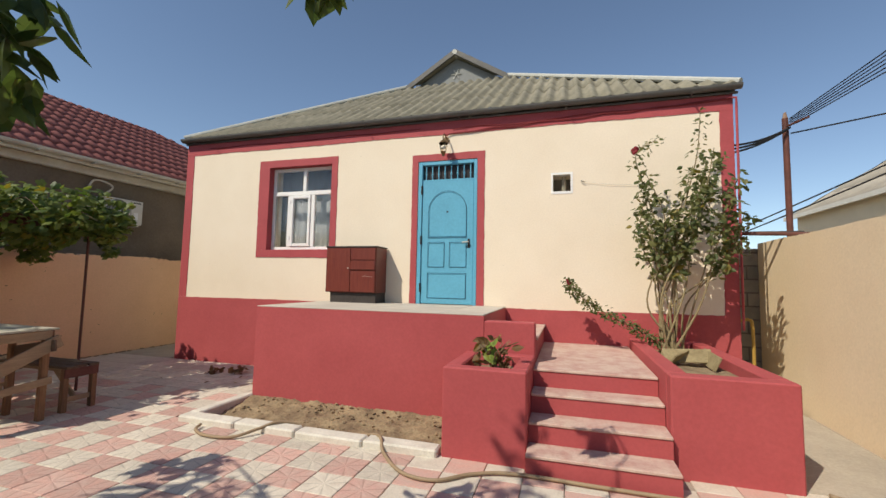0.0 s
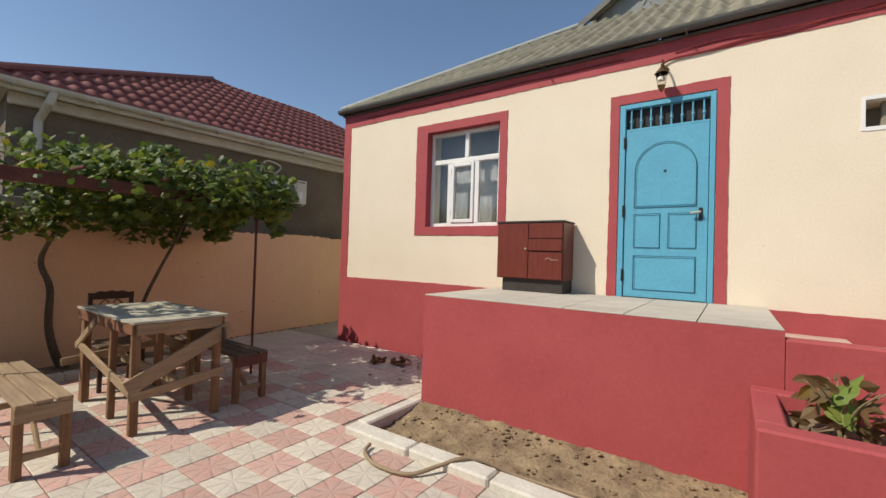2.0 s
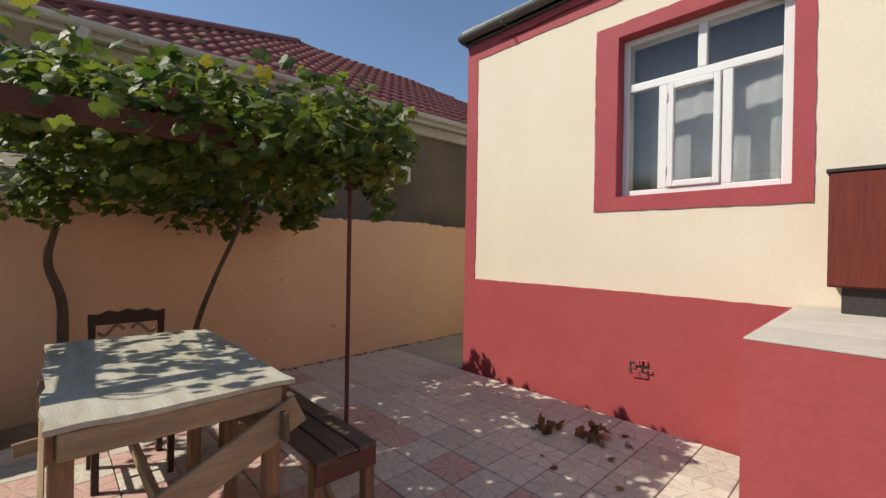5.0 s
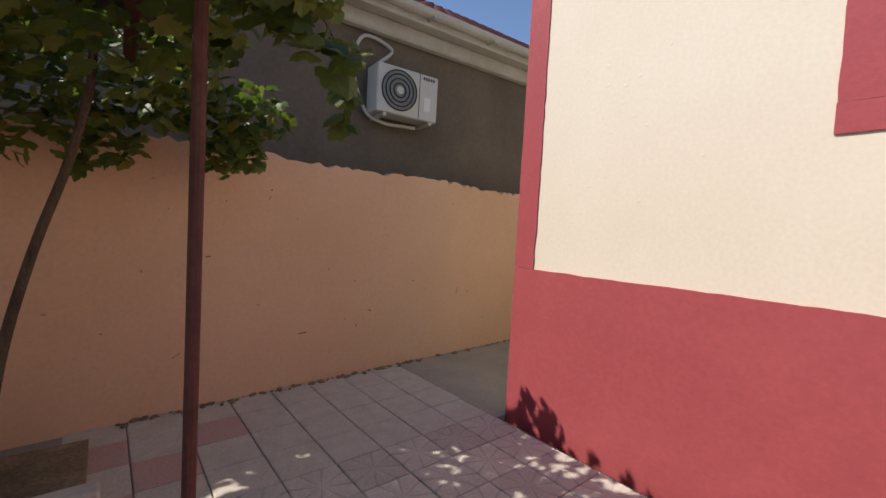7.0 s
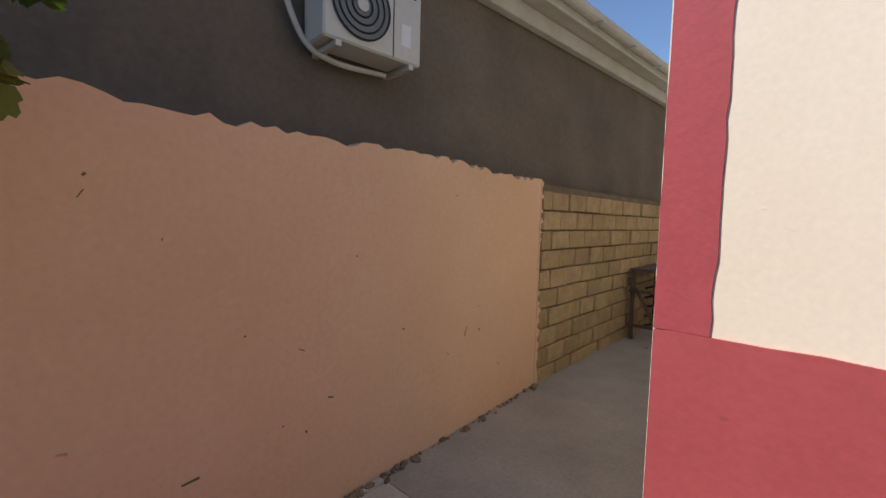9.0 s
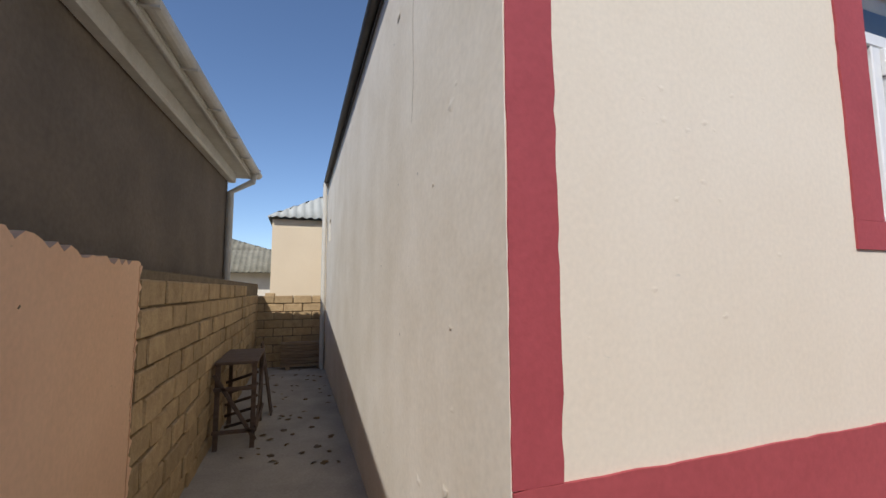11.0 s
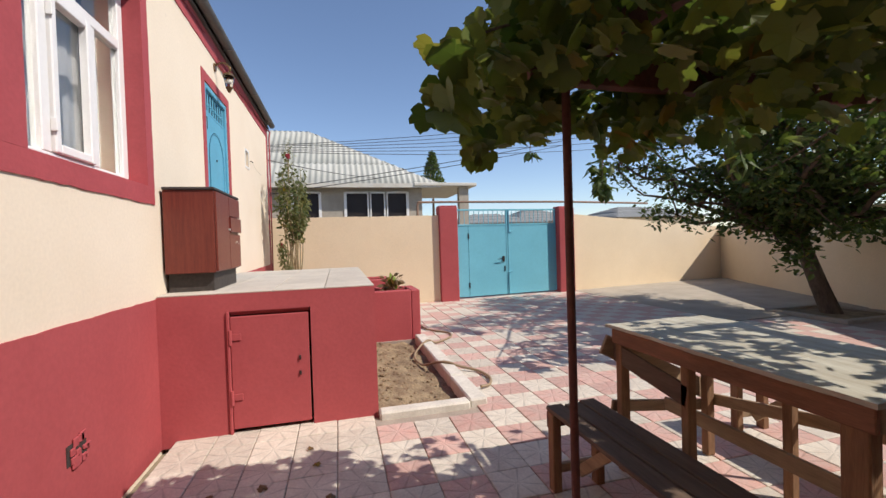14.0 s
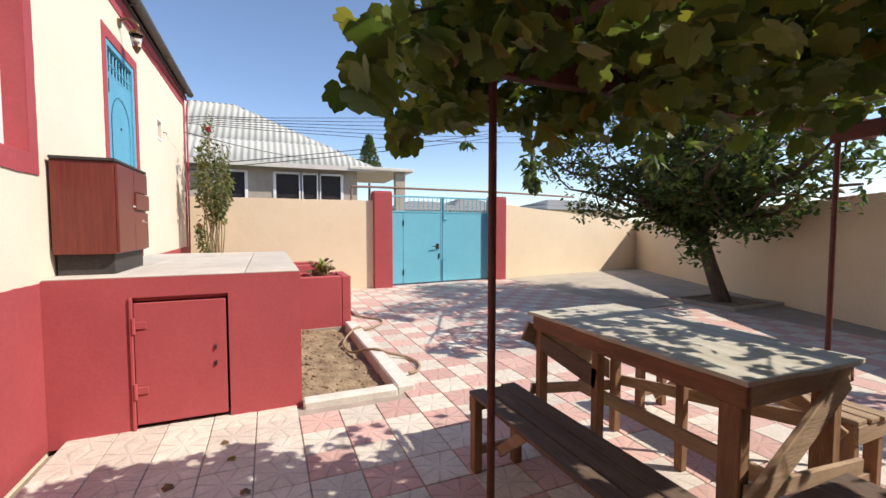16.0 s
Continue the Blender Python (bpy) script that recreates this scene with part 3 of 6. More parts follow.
# ---- window ----
w = thing("window_1", (2.4, 0.12, 1.88), "white plastic six-light window in a red niche", "window")
FY0, FY1 = 0.105, 0.165
x0, x1, z0, z1 = 1.803, 2.987, 1.883, 3.267
zt = 2.80
frame_bars = [(x0, x0 + 0.05, z0, z1), (x1 - 0.07, x1, z0, z1), (x0 + 0.05, x1 - 0.07, z0, z0 + 0.055), (x0 + 0.05, x1 - 0.07, z1 - 0.05, z1), (x0 + 0.05, x1 - 0.07, zt, zt + 0.07),
              (2.385, 2.45, zt + 0.07, z1 - 0.05), (2.10, 2.17, z0 + 0.055, zt), (2.555, 2.625, z0 + 0.055, zt)]
bm = bmesh.new()
for a, b, c, d in frame_bars:
    box(bm, a, b, FY0, FY1, c, d, 0.006)
part("window_frame", bm, PVC, w, "white plastic frame")
sash = bmesh.new()
for a, b, c, d in [(2.175, 2.222, z0 + 0.06, zt - 0.005), (2.503, 2.55, z0 + 0.06, zt - 0.005), (2.222, 2.503, z0 + 0.06, z0 + 0.11), (2.222, 2.503, zt - 0.055, zt - 0.005)]:
    box(sash, a, b, FY0 - 0.018, FY0 + 0.03, c, d, 0.006)
s = part("sash", sash, PVC, w, "opening middle sash")
for z in (2.05, 2.65):
    part("hinge", cube(2.163, 2.178, FY0 - 0.03, FY0, z, z + 0.07, 0.003), PVC, s)
for a, b, c, d in [(x0 + 0.05, 2.10, z0 + 0.055, zt), (2.222, 2.503, z0 + 0.11, zt - 0.055), (2.625, x1 - 0.07, z0 + 0.055, zt), (x0 + 0.05, 2.385, zt + 0.07, z1 - 0.05), (2.45, x1 - 0.07, zt + 0.07, z1 - 0.05)]:
    p = part("pane", cube(a, b, 0.130, 0.138, c, d), GLASS, w)
    p.visible_shadow = False
# curtain sheet whose grey carries the panes' reflection
bm = bmesh.new()
n = 60
prev = None
for i in range(n + 1):
    x = 1.6 + 1.6 * i / n
    y = 0.40 + 0.006 * math.sin(i * 1.3) + 0.008 * math.sin(i * 0.37)
    cur = [bm.verts.new((x, y, 1.05)), bm.verts.new((x, y, 3.45)), bm.verts.new((x, y + 0.004, 3.45)), bm.verts.new((x, y + 0.004, 1.05))]
    if prev:
        for k in range(4):
            bm.faces.new((prev[k], cur[k], cur[(k + 1) % 4], prev[(k + 1) % 4]))
    prev = cur
c = thing("curtain", (2.4, 0.4, 1.05), "grey curtain behind the window, toned for the sky reflection in the panes", "curtain")
part("cloth", bm, CURTAIN, c, "", True)
part("rail", tube(bmesh.new(), [(1.5, 0.40, 3.46), (3.3, 0.40, 3.46)], 0.012, 8), WHITEM, c)

# ---- entrance door ----
d = thing("door_1", (4.92, 0.03, 1.07), "closed light-blue metal entrance door with arched panel", "door")
DY = 0.02
bm = bmesh.new()
for a, b, e, f in [(4.475, 4.535, 1.07, 3.195), (5.325, 5.375, 1.07, 3.195), (4.535, 5.325, 3.14, 3.195)]:
    box(bm, a, b, 0.0, 0.10, e, f, 0.004)
part("door_frame", bm, BLUE, d)
leaf = part("door_leaf", cube(4.54, 5.32, DY, DY + 0.05, 1.085, 2.895, 0.004), BLUE, d)


def groove(pts, closed=True):
    bm = bmesh.new()
    q = list(pts) + ([pts[0]] if closed else [])
    for a, b in zip(q, q[1:]):
        plank(bm, (a[0], DY - 0.003, a[1]), (b[0], DY - 0.003, b[1]), 0.008, 0.008, (0, 1, 0), 0.0)
    return bm


arch = [(4.64, 2.05), (5.22, 2.05), (5.22, 2.45)] + [(4.93 + 0.29 * math.cos(math.pi * k / 14), 2.45 + 0.29 * math.sin(math.pi * k / 14)) for k in range(1, 14)] + [(4.64, 2.45)]
for pts in [arch, [(4.64, 1.62), (4.89, 1.62), (4.89, 1.98), (4.64, 1.98)], [(4.97, 1.62), (5.22, 1.62), (5.22, 1.98), (4.97, 1.98)], [(4.64, 1.17), (5.22, 1.17), (5.22, 1.53), (4.64, 1.53)]]:
    part("panel_moulding", groove(pts), DARKLINE, leaf, "dark outline of a pressed panel")
    cx = sum(p[0] for p in pts) / len(pts)
    cz = sum(p[1] for p in pts) / len(pts)
    part("panel", groove([(cx + (p[0] - cx) * 0.955, cz + (p[1] - cz) * 0.955) for p in pts]), BLUE, leaf, "raised blue panel bead")
part("peephole", tube(bmesh.new(), [(4.93, DY - 0.006, 2.43), (4.93, DY + 0.01, 2.43)], 0.014, 10), IRON, leaf, "dark peephole")
hb = cube(5.24, 5.275, DY - 0.012, DY, 1.90, 2.03, 0.004)
h = part("handle", hb, IRON, leaf, "worn metal lever handle")
part("lever", tube(bmesh.new(), [(5.257, DY - 0.01, 1.985), (5.257, DY - 0.05, 1.985), (5.17, DY - 0.055, 1.975)], 0.01, 8), ZINC, h)
for z in (1.25, 1.95, 2.7):
    part("hinge", tube(bmesh.new(), [(4.53, DY - 0.012, z), (4.53, DY - 0.012, z + 0.13)], 0.014, 8), IRON, d)
part("transom_glass", cube(4.54, 5.32, 0.07, 0.076, 2.90, 3.14), DARKGLASS, d, "dark transom behind a grille")
part("transom_rail", cube(4.54, 5.32, DY, DY + 0.05, 2.895, 2.92, 0.003), BLUE, d)
bars = thing("window_grille", (4.92, 0.02, 2.9), "blue wrought-iron grille over the door", "grille")
for k in range(8):
    x = 4.59 + k * 0.097
    b = part("bar", tube(bmesh.new(), [(x, 0.03, 2.90), (x, 0.03, 3.15)], 0.009, 6), BLUE, bars)
    r = bmesh.new()
    bmesh.ops.create_icosphere(r, subdivisions=1, radius=0.019, matrix=pose(x, 0.03, 3.0))
    part("knob", r, BLUE, b)
struct("door_threshold", cube(4.47, 5.38, 0.0, 0.35, 1.05, 1.069), CONC, "cement threshold")

# ---- wall lamp, cables, small vent ----
lm = thing("wall_lamp", (4.90, -0.1, 3.36), "brass lantern wall lamp above the door", "lamp")
part("bracket", tube(bmesh.new(), smooth_path([(4.90, 0, 3.52), (4.90, -0.10, 3.56), (4.90, -0.17, 3.50), (4.90, -0.15, 3.44)]), 0.010, 8), BRASS, lm)
part("back_plate", tube(bmesh.new(), [(4.90, -0.018, 3.50), (4.90, 0.0, 3.50)], 0.045, 14), BRASS, lm)
part("cap", tube(bmesh.new(), [(4.90, -0.15, 3.405), (4.90, -0.15, 3.44), (4.90, -0.15, 3.455)], 0.07, 10, 0.015), BRASS, lm)
sh = part("shade", tube(bmesh.new(), [(4.90, -0.15, 3.28), (4.90, -0.15, 3.405)], 0.038, 8, 0.062), LAMPGLASS, lm, "clear glass shade")
sh.visible_shadow = False
bm = bmesh.new()
bmesh.ops.create_icosphere(bm, subdivisions=2, radius=0.03, matrix=pose(4.90, -0.15, 3.35))
part("bulb", bm, PVC, lm)
part("finial", tube(bmesh.new(), [(4.90, -0.15, 3.22), (4.90, -0.15, 3.25), (4.90, -0.15, 3.28)], 0.012, 8, 0.042), BRASS, lm)

rc = random.Random(7)
cab = thing("eave_cable", (6.8, -0.02, 3.65), "slack painted cables strung under the eave", "cable")
pts = [(4.9, -0.02, 3.56)] + [(5.0 + 0.3 * k, -0.022, 3.60 + 0.012 * k + 0.02 * rc.uniform(-1, 1)) for k in range(12)] + [(8.58, -0.03, 3.74)]
part("cable", tube(bmesh.new(), smooth_path(pts, 4), 0.008, 6), REDCABLE, cab)
pts = [(5.0 + 0.4 * k, -0.02, 3.66 + 0.006 * k + 0.02 * rc.uniform(-1, 1)) for k in range(9)] + [(8.6, -0.03, 3.74)]
part("cable", tube(bmesh.new(), smooth_path(pts, 4), 0.006, 6), REDCABLE, cab)
pts = [(0.5, -0.02, 3.70)] + [(0.9 + 0.4 * k, -0.02, 3.70 + 0.012 * rc.uniform(-1, 1)) for k in range(10)]
part("cable", tube(bmesh.new(), smooth_path(pts, 4), 0.006, 6), REDCABLE, cab)
dp = thing("conduit", (8.6, -0.03, 2), "thin red-painted pipe down the house corner", "pipe")
part("pipe", tube(bmesh.new(), [(8.50, -0.04, 3.74), (8.60, -0.06, 3.72), (8.605, -0.04, 3.62), (8.605, -0.02, 0.9)], 0.014, 8), REDTRIM, dp)
hk = thing("wall_hook", (6.82, -0.01, 2.78), "small wire hook and slack string on the wall", "hook")
part("hook", tube(bmesh.new(), [(6.80, 0, 2.79), (6.80, -0.03, 2.785), (6.84, -0.035, 2.77)], 0.006, 6), IRON, hk)
part("string", tube(bmesh.new(), smooth_path([(6.82, -0.02, 2.78), (7.2, -0.02, 2.72), (7.7, -0.02, 2.70)], 4), 0.002, 4), WHITEM, hk)
vp = thing("vent_box", (6.54, 0.2, 2.66), "dark recessed vent with a white pipe", "vent")
part("box", cube(6.43, 6.66, 0.30, 0.345, 2.66, 2.89), ROOM, vp)
part("pipe", tube(bmesh.new(), [(6.57, 0.12, 2.67), (6.57, 0.12, 2.88)], 0.028, 10), ASB, vp)
gt = thing("vent_grate", (2.03, 0, 0.38), "broken red vent hole in the plinth", "vent")
# no hole is cut: a thin dark plate paints the shade inside it
bm = bmesh.new()
box(bm, 1.95, 2.11, -0.014, -0.0105, 0.38, 0.48)
part("opening", bm, CABDARK, gt, "dark plate standing in for the shade inside the broken opening")
rr = random.Random(3)
for k in range(12):
    x, z = rr.uniform(1.93, 2.10), rr.uniform(0.35, 0.48)
    part("chip", cube(x, x + rr.uniform(0.02, 0.06), -0.024, -0.012, z, z + rr.uniform(0.02, 0.05), 0.004), REDTRIM, gt)

# ---- porch, stairs, planters ----
PX0, PX1, PY, PZ = 3.03, 5.80, -1.59, 1.045
SD = (0.50, 1.06, 0.04, 0.92)
struct("porch_front", cube(PX0 + 0.12, PX1, PY, PY + 0.14, -0.05, PZ), RED, "red painted front wall of the raised porch")
struct("porch_side", holed_wall(-PY - 0.011, -0.05, PZ, 0.12, [(0.48, 1.07, -0.05, 0.93)], pose(PX0, -0.011, 0, 0, 0, -90)), RED, "red painted porch side with a storage opening")
struct("porch_side_right", cube(PX1 - 0.14, PX1, PY + 0.14, -0.011, -0.05, PZ), RED, "red painted porch end wall")
struct("porch_inner_floor", cube(PX0 + 0.13, PX1 - 0.15, PY + 0.15, -0.02, -0.04, 0.01), CONC, "dark storage floor under the porch")
ps = struct("porch_slab", cube(PX0 + 0.012, PX1 - 0.012, PY + 0.012, -0.011, PZ, PZ + 0.02), GROUT, "pale tiled porch slab")
for a, b, c, d in [(PX0, PX1, PY, PY + 0.012), (PX0, PX0 + 0.012, PY + 0.012, -0.011), (PX1 - 0.012, PX1, PY + 0.012, -0.011)]:
    struct("porch_lip", cube(a, b, c, d, PZ, PZ + 0.022), RED, "red painted edge of the porch slab")
sx, sy = (PX1 - PX0) / 6, (-0.011 - PY) / 4
slab_mesh = None
for i in range(6):
    for j in range(4):
        if slab_mesh is None:
            bm = cube(-sx / 2 + 0.003, sx / 2 - 0.003, -sy / 2 + 0.003, sy / 2 - 0.003, 0, 0.012, 0.003)
            ob = part("tile", bm, PORCHTOP, ps)
            slab_mesh = ob.data
        else:
            ob = new("tile", slab_mesh)
            ob.parent = ps
        ob.location = (PX0 + (i + 0.5) * sx, PY + (j + 0.5) * sy, PZ + 0.0225)
hd = thing("storage_door", (3.02, -0.78, 0.02), "closed red-painted metal storage door under the porch", "door")
leaf = part("door_leaf", cube(3.035, 3.055, -1.063, -0.495, 0.03, 0.89, 0.004), RED, hd)
part("door_frame", cube(3.015, 3.06, -0.492, -0.474, -0.02, 0.93, 0.003), RED, hd)
part("lintel", cube(3.06, 3.09, -1.07, -0.49, 0.90, 0.93, 0.003), RED, hd)
for z in (0.22, 0.68):
    hg = part("hinge", tube(bmesh.new(), [(3.02, -0.496, z), (3.02, -0.496, z + 0.11)], 0.013, 8), RED, hd)
    part("strap", cube(3.026, 3.036, -0.57, -0.49, z + 0.03, z + 0.08, 0.002), RED, hg)
for z in (0.40, 0.52):
    part("latch", cube(3.022, 3.036, -1.00, -0.985, z, z + 0.035, 0.003), IRON, hd)

struct("stair_parapet", cube(PX1, 6.31, PY, PY + 0.13, -0.05, 1.02, 0.012), RED, "red painted low wall beside the stair")
struct("stair_step_upper", cube(PX1 + 0.012, 6.31, PY + 0.13, -0.012, -0.05, 0.84), RED, "red step up to the porch")
struct("step_tread", cube(PX1 + 0.012, 6.33, PY + 0.13, -0.012, 0.84, 0.865, 0.004), STEP, "worn cement tread")
for k, (yf, z) in enumerate([(-2.58, 0.155), (-2.33, 0.315), (-2.08, 0.475), (-1.83, 0.635)]):
    yb = (-2.33, -2.08, -1.83, -0.012)[k]
    struct("stair_riser", cube(6.312, 7.345, yf, yb, -0.05, z - 0.025), RED, "red painted stair block")
    struct("step_tread", cube(6.312, 7.345, yf - 0.012, yb, z - 0.025, z, 0.006), STEP, "worn pinkish cement tread")


def planter(name, x0, x1, y0, y1, z, wall, label):
    p = thing(name, ((x0 + x1) / 2, (y0 + y1) / 2, 0), label, "planter")
    for a, b, c, d in [(x0, x1, y0, y0 + wall), (x0, x1, y1 - wall, y1), (x0, x0 + wall, y0 + wall, y1 - wall), (x1 - wall, x1, y0 + wall, y1 - wall)]:
        part("side_wall", cube(a, b, c, d, -0.05, z, 0.012), RED, p)
    bm = bmesh.new()
    n = 10
    g = [[bm.verts.new((x0 + wall + (x1 - x0 - 2 * wall) * i / n, y0 + wall + (y1 - y0 - 2 * wall) * j / n, z - 0.10 + 0.03 * noise.noise(Vector((i * 0.6, j * 0.6, x0))))) for j in range(n + 1)] for i in range(n + 1)]
    for i in range(n):
        for j in range(n):
            bm.faces.new((g[i][j], g[i + 1][j], g[i + 1][j + 1], g[i][j + 1]))
    part("soil", bm, SOIL, p, "dry soil")
    return p


planter("planter", 5.63, 6.31, -2.46, PY - 0.004, 0.715, 0.13, "red painted masonry planter beside the stairs")
planter("planter", 7.35, 8.17, -2.26, -0.014, 0.74, 0.15, "long red painted masonry planter")

# ---- front bed with kerb ----
bm = bmesh.new()
n, q = 90, 28
g = [[bm.verts.new((PX0 - 0.02 + (5.63 - PX0 + 0.02) * i / n, -2.36 + (PY + 2.38) * j / q, -0.065 + 0.10 * (j / q) ** 1.6 + 0.028 * noise.noise(Vector((i * 0.18, j * 0.22, 0))) + 0.020 * noise.noise(Vector((i * 0.7, j * 0.7, 4))))) for j in range(q + 1)] for i in range(n + 1)]
for i in range(n):
    for j in range(q):
        bm.faces.new((g[i][j], g[i + 1][j], g[i + 1][j + 1], g[i][j + 1]))
struct("front_bed_soil", bm, SOIL, "dry sandy soil of the front bed", True)
rs = random.Random(5)
bm = bmesh.new()
for k in range(260):
    x, r = rs.uniform(PX0 + 0.1, 5.6), rs.uniform(0.006, 0.026)
    u = rs.random() ** 0.6
    y = -2.33 + (PY + 2.31) * u
    bmesh.ops.create_icosphere(bm, subdivisions=1, radius=r, matrix=pose(x, y, -0.06 + 0.10 * u ** 1.6) @ Matrix.Diagonal((1, rs.uniform(0.6, 1.2), 0.5, 1)))
ob = link("soil_clods", bm, SOIL)
tagged(ob, "dry clods and pebbles on the bed", "soil", "", "stuff")
for k in range(4):
    a = 2.96 + k * 0.664
    kb = tagged(link("kerb", cube(a, a + 0.652, -2.52 + 0.006 * (k % 2), -2.36, -0.09, 0.058 + 0.005 * (k % 2), 0.014), KERB), "whitewashed concrete kerb of the front bed", "kerb", "bed kerbs", "structure")
tagged(link("kerb", cube(2.935, 3.055, -2.357, PY - 0.004, -0.09, 0.052, 0.014), KERB), "whitewashed concrete kerb of the front bed", "kerb", "bed kerbs", "structure")

# ---- ground ----
bm = bmesh.new()
r0 = 900
vs = [bm.verts.new(v) for v in [(-r0, -r0, -0.09), (r0, -r0, -0.09), (r0, r0, -0.09), (-r0, r0, -0.09)]]
bm.faces.new(vs)
struct("ground", bm, GRASS, "dry bare ground out to the horizon")
struct("yard_slab", cube(-1.5, 9.9, -13.0, -2.45, -0.085, -0.012), GROUT, "grouted bed under the yard tiles")
struct("yard_slab_west", cube(-1.5, 3.0, -2.45, -0.1, -0.085, -0.012), GROUT, "grouted bed under the yard tiles")
struct("yard_slab_east", cube(5.6, 9.9, -2.45, -0.1, -0.085, -0.012), GROUT, "grouted bed under the yard tiles")
struct("passage_floor", cube(-1.5, 0.0, -0.1, 8.8, -0.085, -0.002), CONC, "grey cement passage beside the house")
struct("yard_concrete", cube(4.88, 10.1, -13.0, -7.35, -0.012, 0.003), CONC, "bare cement paving by the far wall")
struct("side_concrete", cube(8.18, 9.12, -2.2, 8.5, -0.012, 0.006), CONC, "bare cement strip beside the yard wall")
struct("street", cube(10.3, 15.0, -40, 40, -0.088, -0.05), CONC, "dusty cement street outside")

# ---- perimeter walls ----
def wall_run(name, a, b, z0, za, zb, thick, material, label, ragged=0.0, seed=1):
    """A free-standing wall from a to b (left face on that line), its top from za to zb."""
    r = random.Random(seed)
    a, b = Vector((*a, 0)), Vector((*b, 0))
    L = (b - a).length
    d = (b - a) / L
    s = Vector((-d.y, d.x, 0)) * thick
    n = max(2, int(L / 0.05))
    bm = bmesh.new()
    rows = []
    for i in range(n + 1):
        q = a + d * L * i / n
        z = za + (zb - za) * i / n + ragged * r.uniform(-1, 0.4) + 0.5 * ragged * math.sin(i * 0.17)
        rows.append([bm.verts.new((q.x, q.y, z0)), bm.verts.new((q.x, q.y, z)), bm.verts.new((q.x + s.x, q.y + s.y, z)), bm.verts.new((q.x + s.x, q.y + s.y, z0))])
    for p, q in zip(rows, rows[1:]):
        for k in range(4):
            bm.faces.new((p[k], q[k], q[(k + 1) % 4], p[(k + 1) % 4]))
    bm.faces.new(rows[0][::-1])
    bm.faces.new(rows[-1])
    bmesh.ops.recalc_face_normals(bm, faces=bm.faces[:])
    return struct(name, bm, material, label)


yard_wall = wall_run("wall_left_yard", (-0.95, -7.6), (-1.38, 1.66), -0.09, 1.79, 1.755, 0.10, PEACH, "peach plastered yard wall with a ragged top", 0.026, 4)
rk = random.Random(41)
for k in range(34):
    y, z = rk.uniform(-4.5, 1.4), rk.uniform(0.25, 1.6)
    x = -0.95 - 0.04644 * (y + 7.6) + 0.0005
    ln, an = rk.choice((0.008, 0.012, 0.02, 0.03, 0.06)), rk.uniform(0, 3.1)
    part("scratch", plank(bmesh.new(), (x, y, z), (x, y + ln * math.cos(an), z + ln * math.sin(an)), rk.uniform(0.003, 0.009), 0.003, (0, -math.sin(an), math.cos(an)), 0.0), MORTAR, yard_wall)
wall_run("wall_left_yard_core", (-1.06, -7.6), (-1.49, 1.62), -0.09, 1.77, 1.70, 0.16, BLOCKD, "rough stone core of the yard wall", 0.0)
struct("plaster_edge", wavy_band("z", -0.05, 1.735, 9.25, 9.30, pose(-0.95, -7.6, 0, 0, 0, math.degrees(math.atan2(9.26, -0.43))), 0, 0.07, 0.004, 0.03, 12), PEACH, "ragged broken edge of the peach plaster")
wall_run("wall_gate_side", (9.12, -3.62), (9.2, 1.12), -0.09, 2.03, 2.03, -0.2, GATEWALL, "cream plastered yard wall beside the gate", 0.006, 6)
wall_run("wall_gate_far", (9.48, -7.25), (10.25, -13.1), -0.09, 2.04, 1.60, 0.2, GATEWALL, "cream plastered yard wall", 0.006, 8)
wall_run("wall_far_yard", (10.3, -13.1), (-1.1, -7.4), -0.09, 1.60, 2.05, 0.2, GATEWALL, "cream plastered wall at the far side of the yard", 0.006, 9)
struct("rear_lane_wall", cube(8.6, 9.42, 1.14, 1.32, -0.09, 1.96), COURSES, "grey block wall closing the side gap")

rc2 = random.Random(77)
side_wall = bpy.data.objects["wall_side_left"]
front_wall = bpy.data.objects["wall_front"]


def chip(x, y, z, size, facing, material, parent, name):
    """A small shallow flake of plaster on a wall that faces -x or -y."""
    bm = bmesh.new()
    n = 7
    ring = []
    for k in range(n):
        a = 2 * math.pi * k / n
        u, v = size * rc2.uniform(0.5, 1.2) * math.cos(a) * 1.5, size * rc2.uniform(0.5, 1.2) * math.sin(a)
        ring.append(bm.verts.new((x, y + u, z + v) if facing == "x" else (x + u, y, z + v)))
    h = size * 0.10
    tip = bm.verts.new((x - h, y, z) if facing == "x" else (x, y - h, z))
    for k in range(n):
        bm.faces.new((ring[k], ring[(k + 1) % n], tip))
    bmesh.ops.recalc_face_normals(bm, faces=bm.faces[:])
    part(name, bm, material, parent)


for k in range(60):
    chip(-0.0045 if k % 3 == 0 else -0.0005, rc2.uniform(0.36, 4.5), rc2.uniform(0.5, 3.6), (0.004, 0.007, 0.010, 0.016, 0.03)[k % 5], "x", MORTAR if k % 10 == 0 else SIDE, side_wall, "plaster_chip")
for k in range(34):
    cx, cz = (0.75, 2.15) if k < 20 else (rc2.uniform(0.3, 1.5), rc2.uniform(1.2, 3.4))
    chip(cx + rc2.gauss(0, 0.16), -0.0004, cz + rc2.gauss(0, 0.12), rc2.choice((0.004, 0.007, 0.013)), "y", CREAM, front_wall, "plaster_chip")
crack = smooth_path([(-0.001, 1.02, 3.42), (-0.001, 1.05, 3.1), (-0.001, 1.04, 2.75), (-0.001, 1.07, 2.5)], 5)
part("crack", tube(bmesh.new(), crack, 0.0016, 5, 0.0008), MORTAR, side_wall)
bm = bmesh.new()
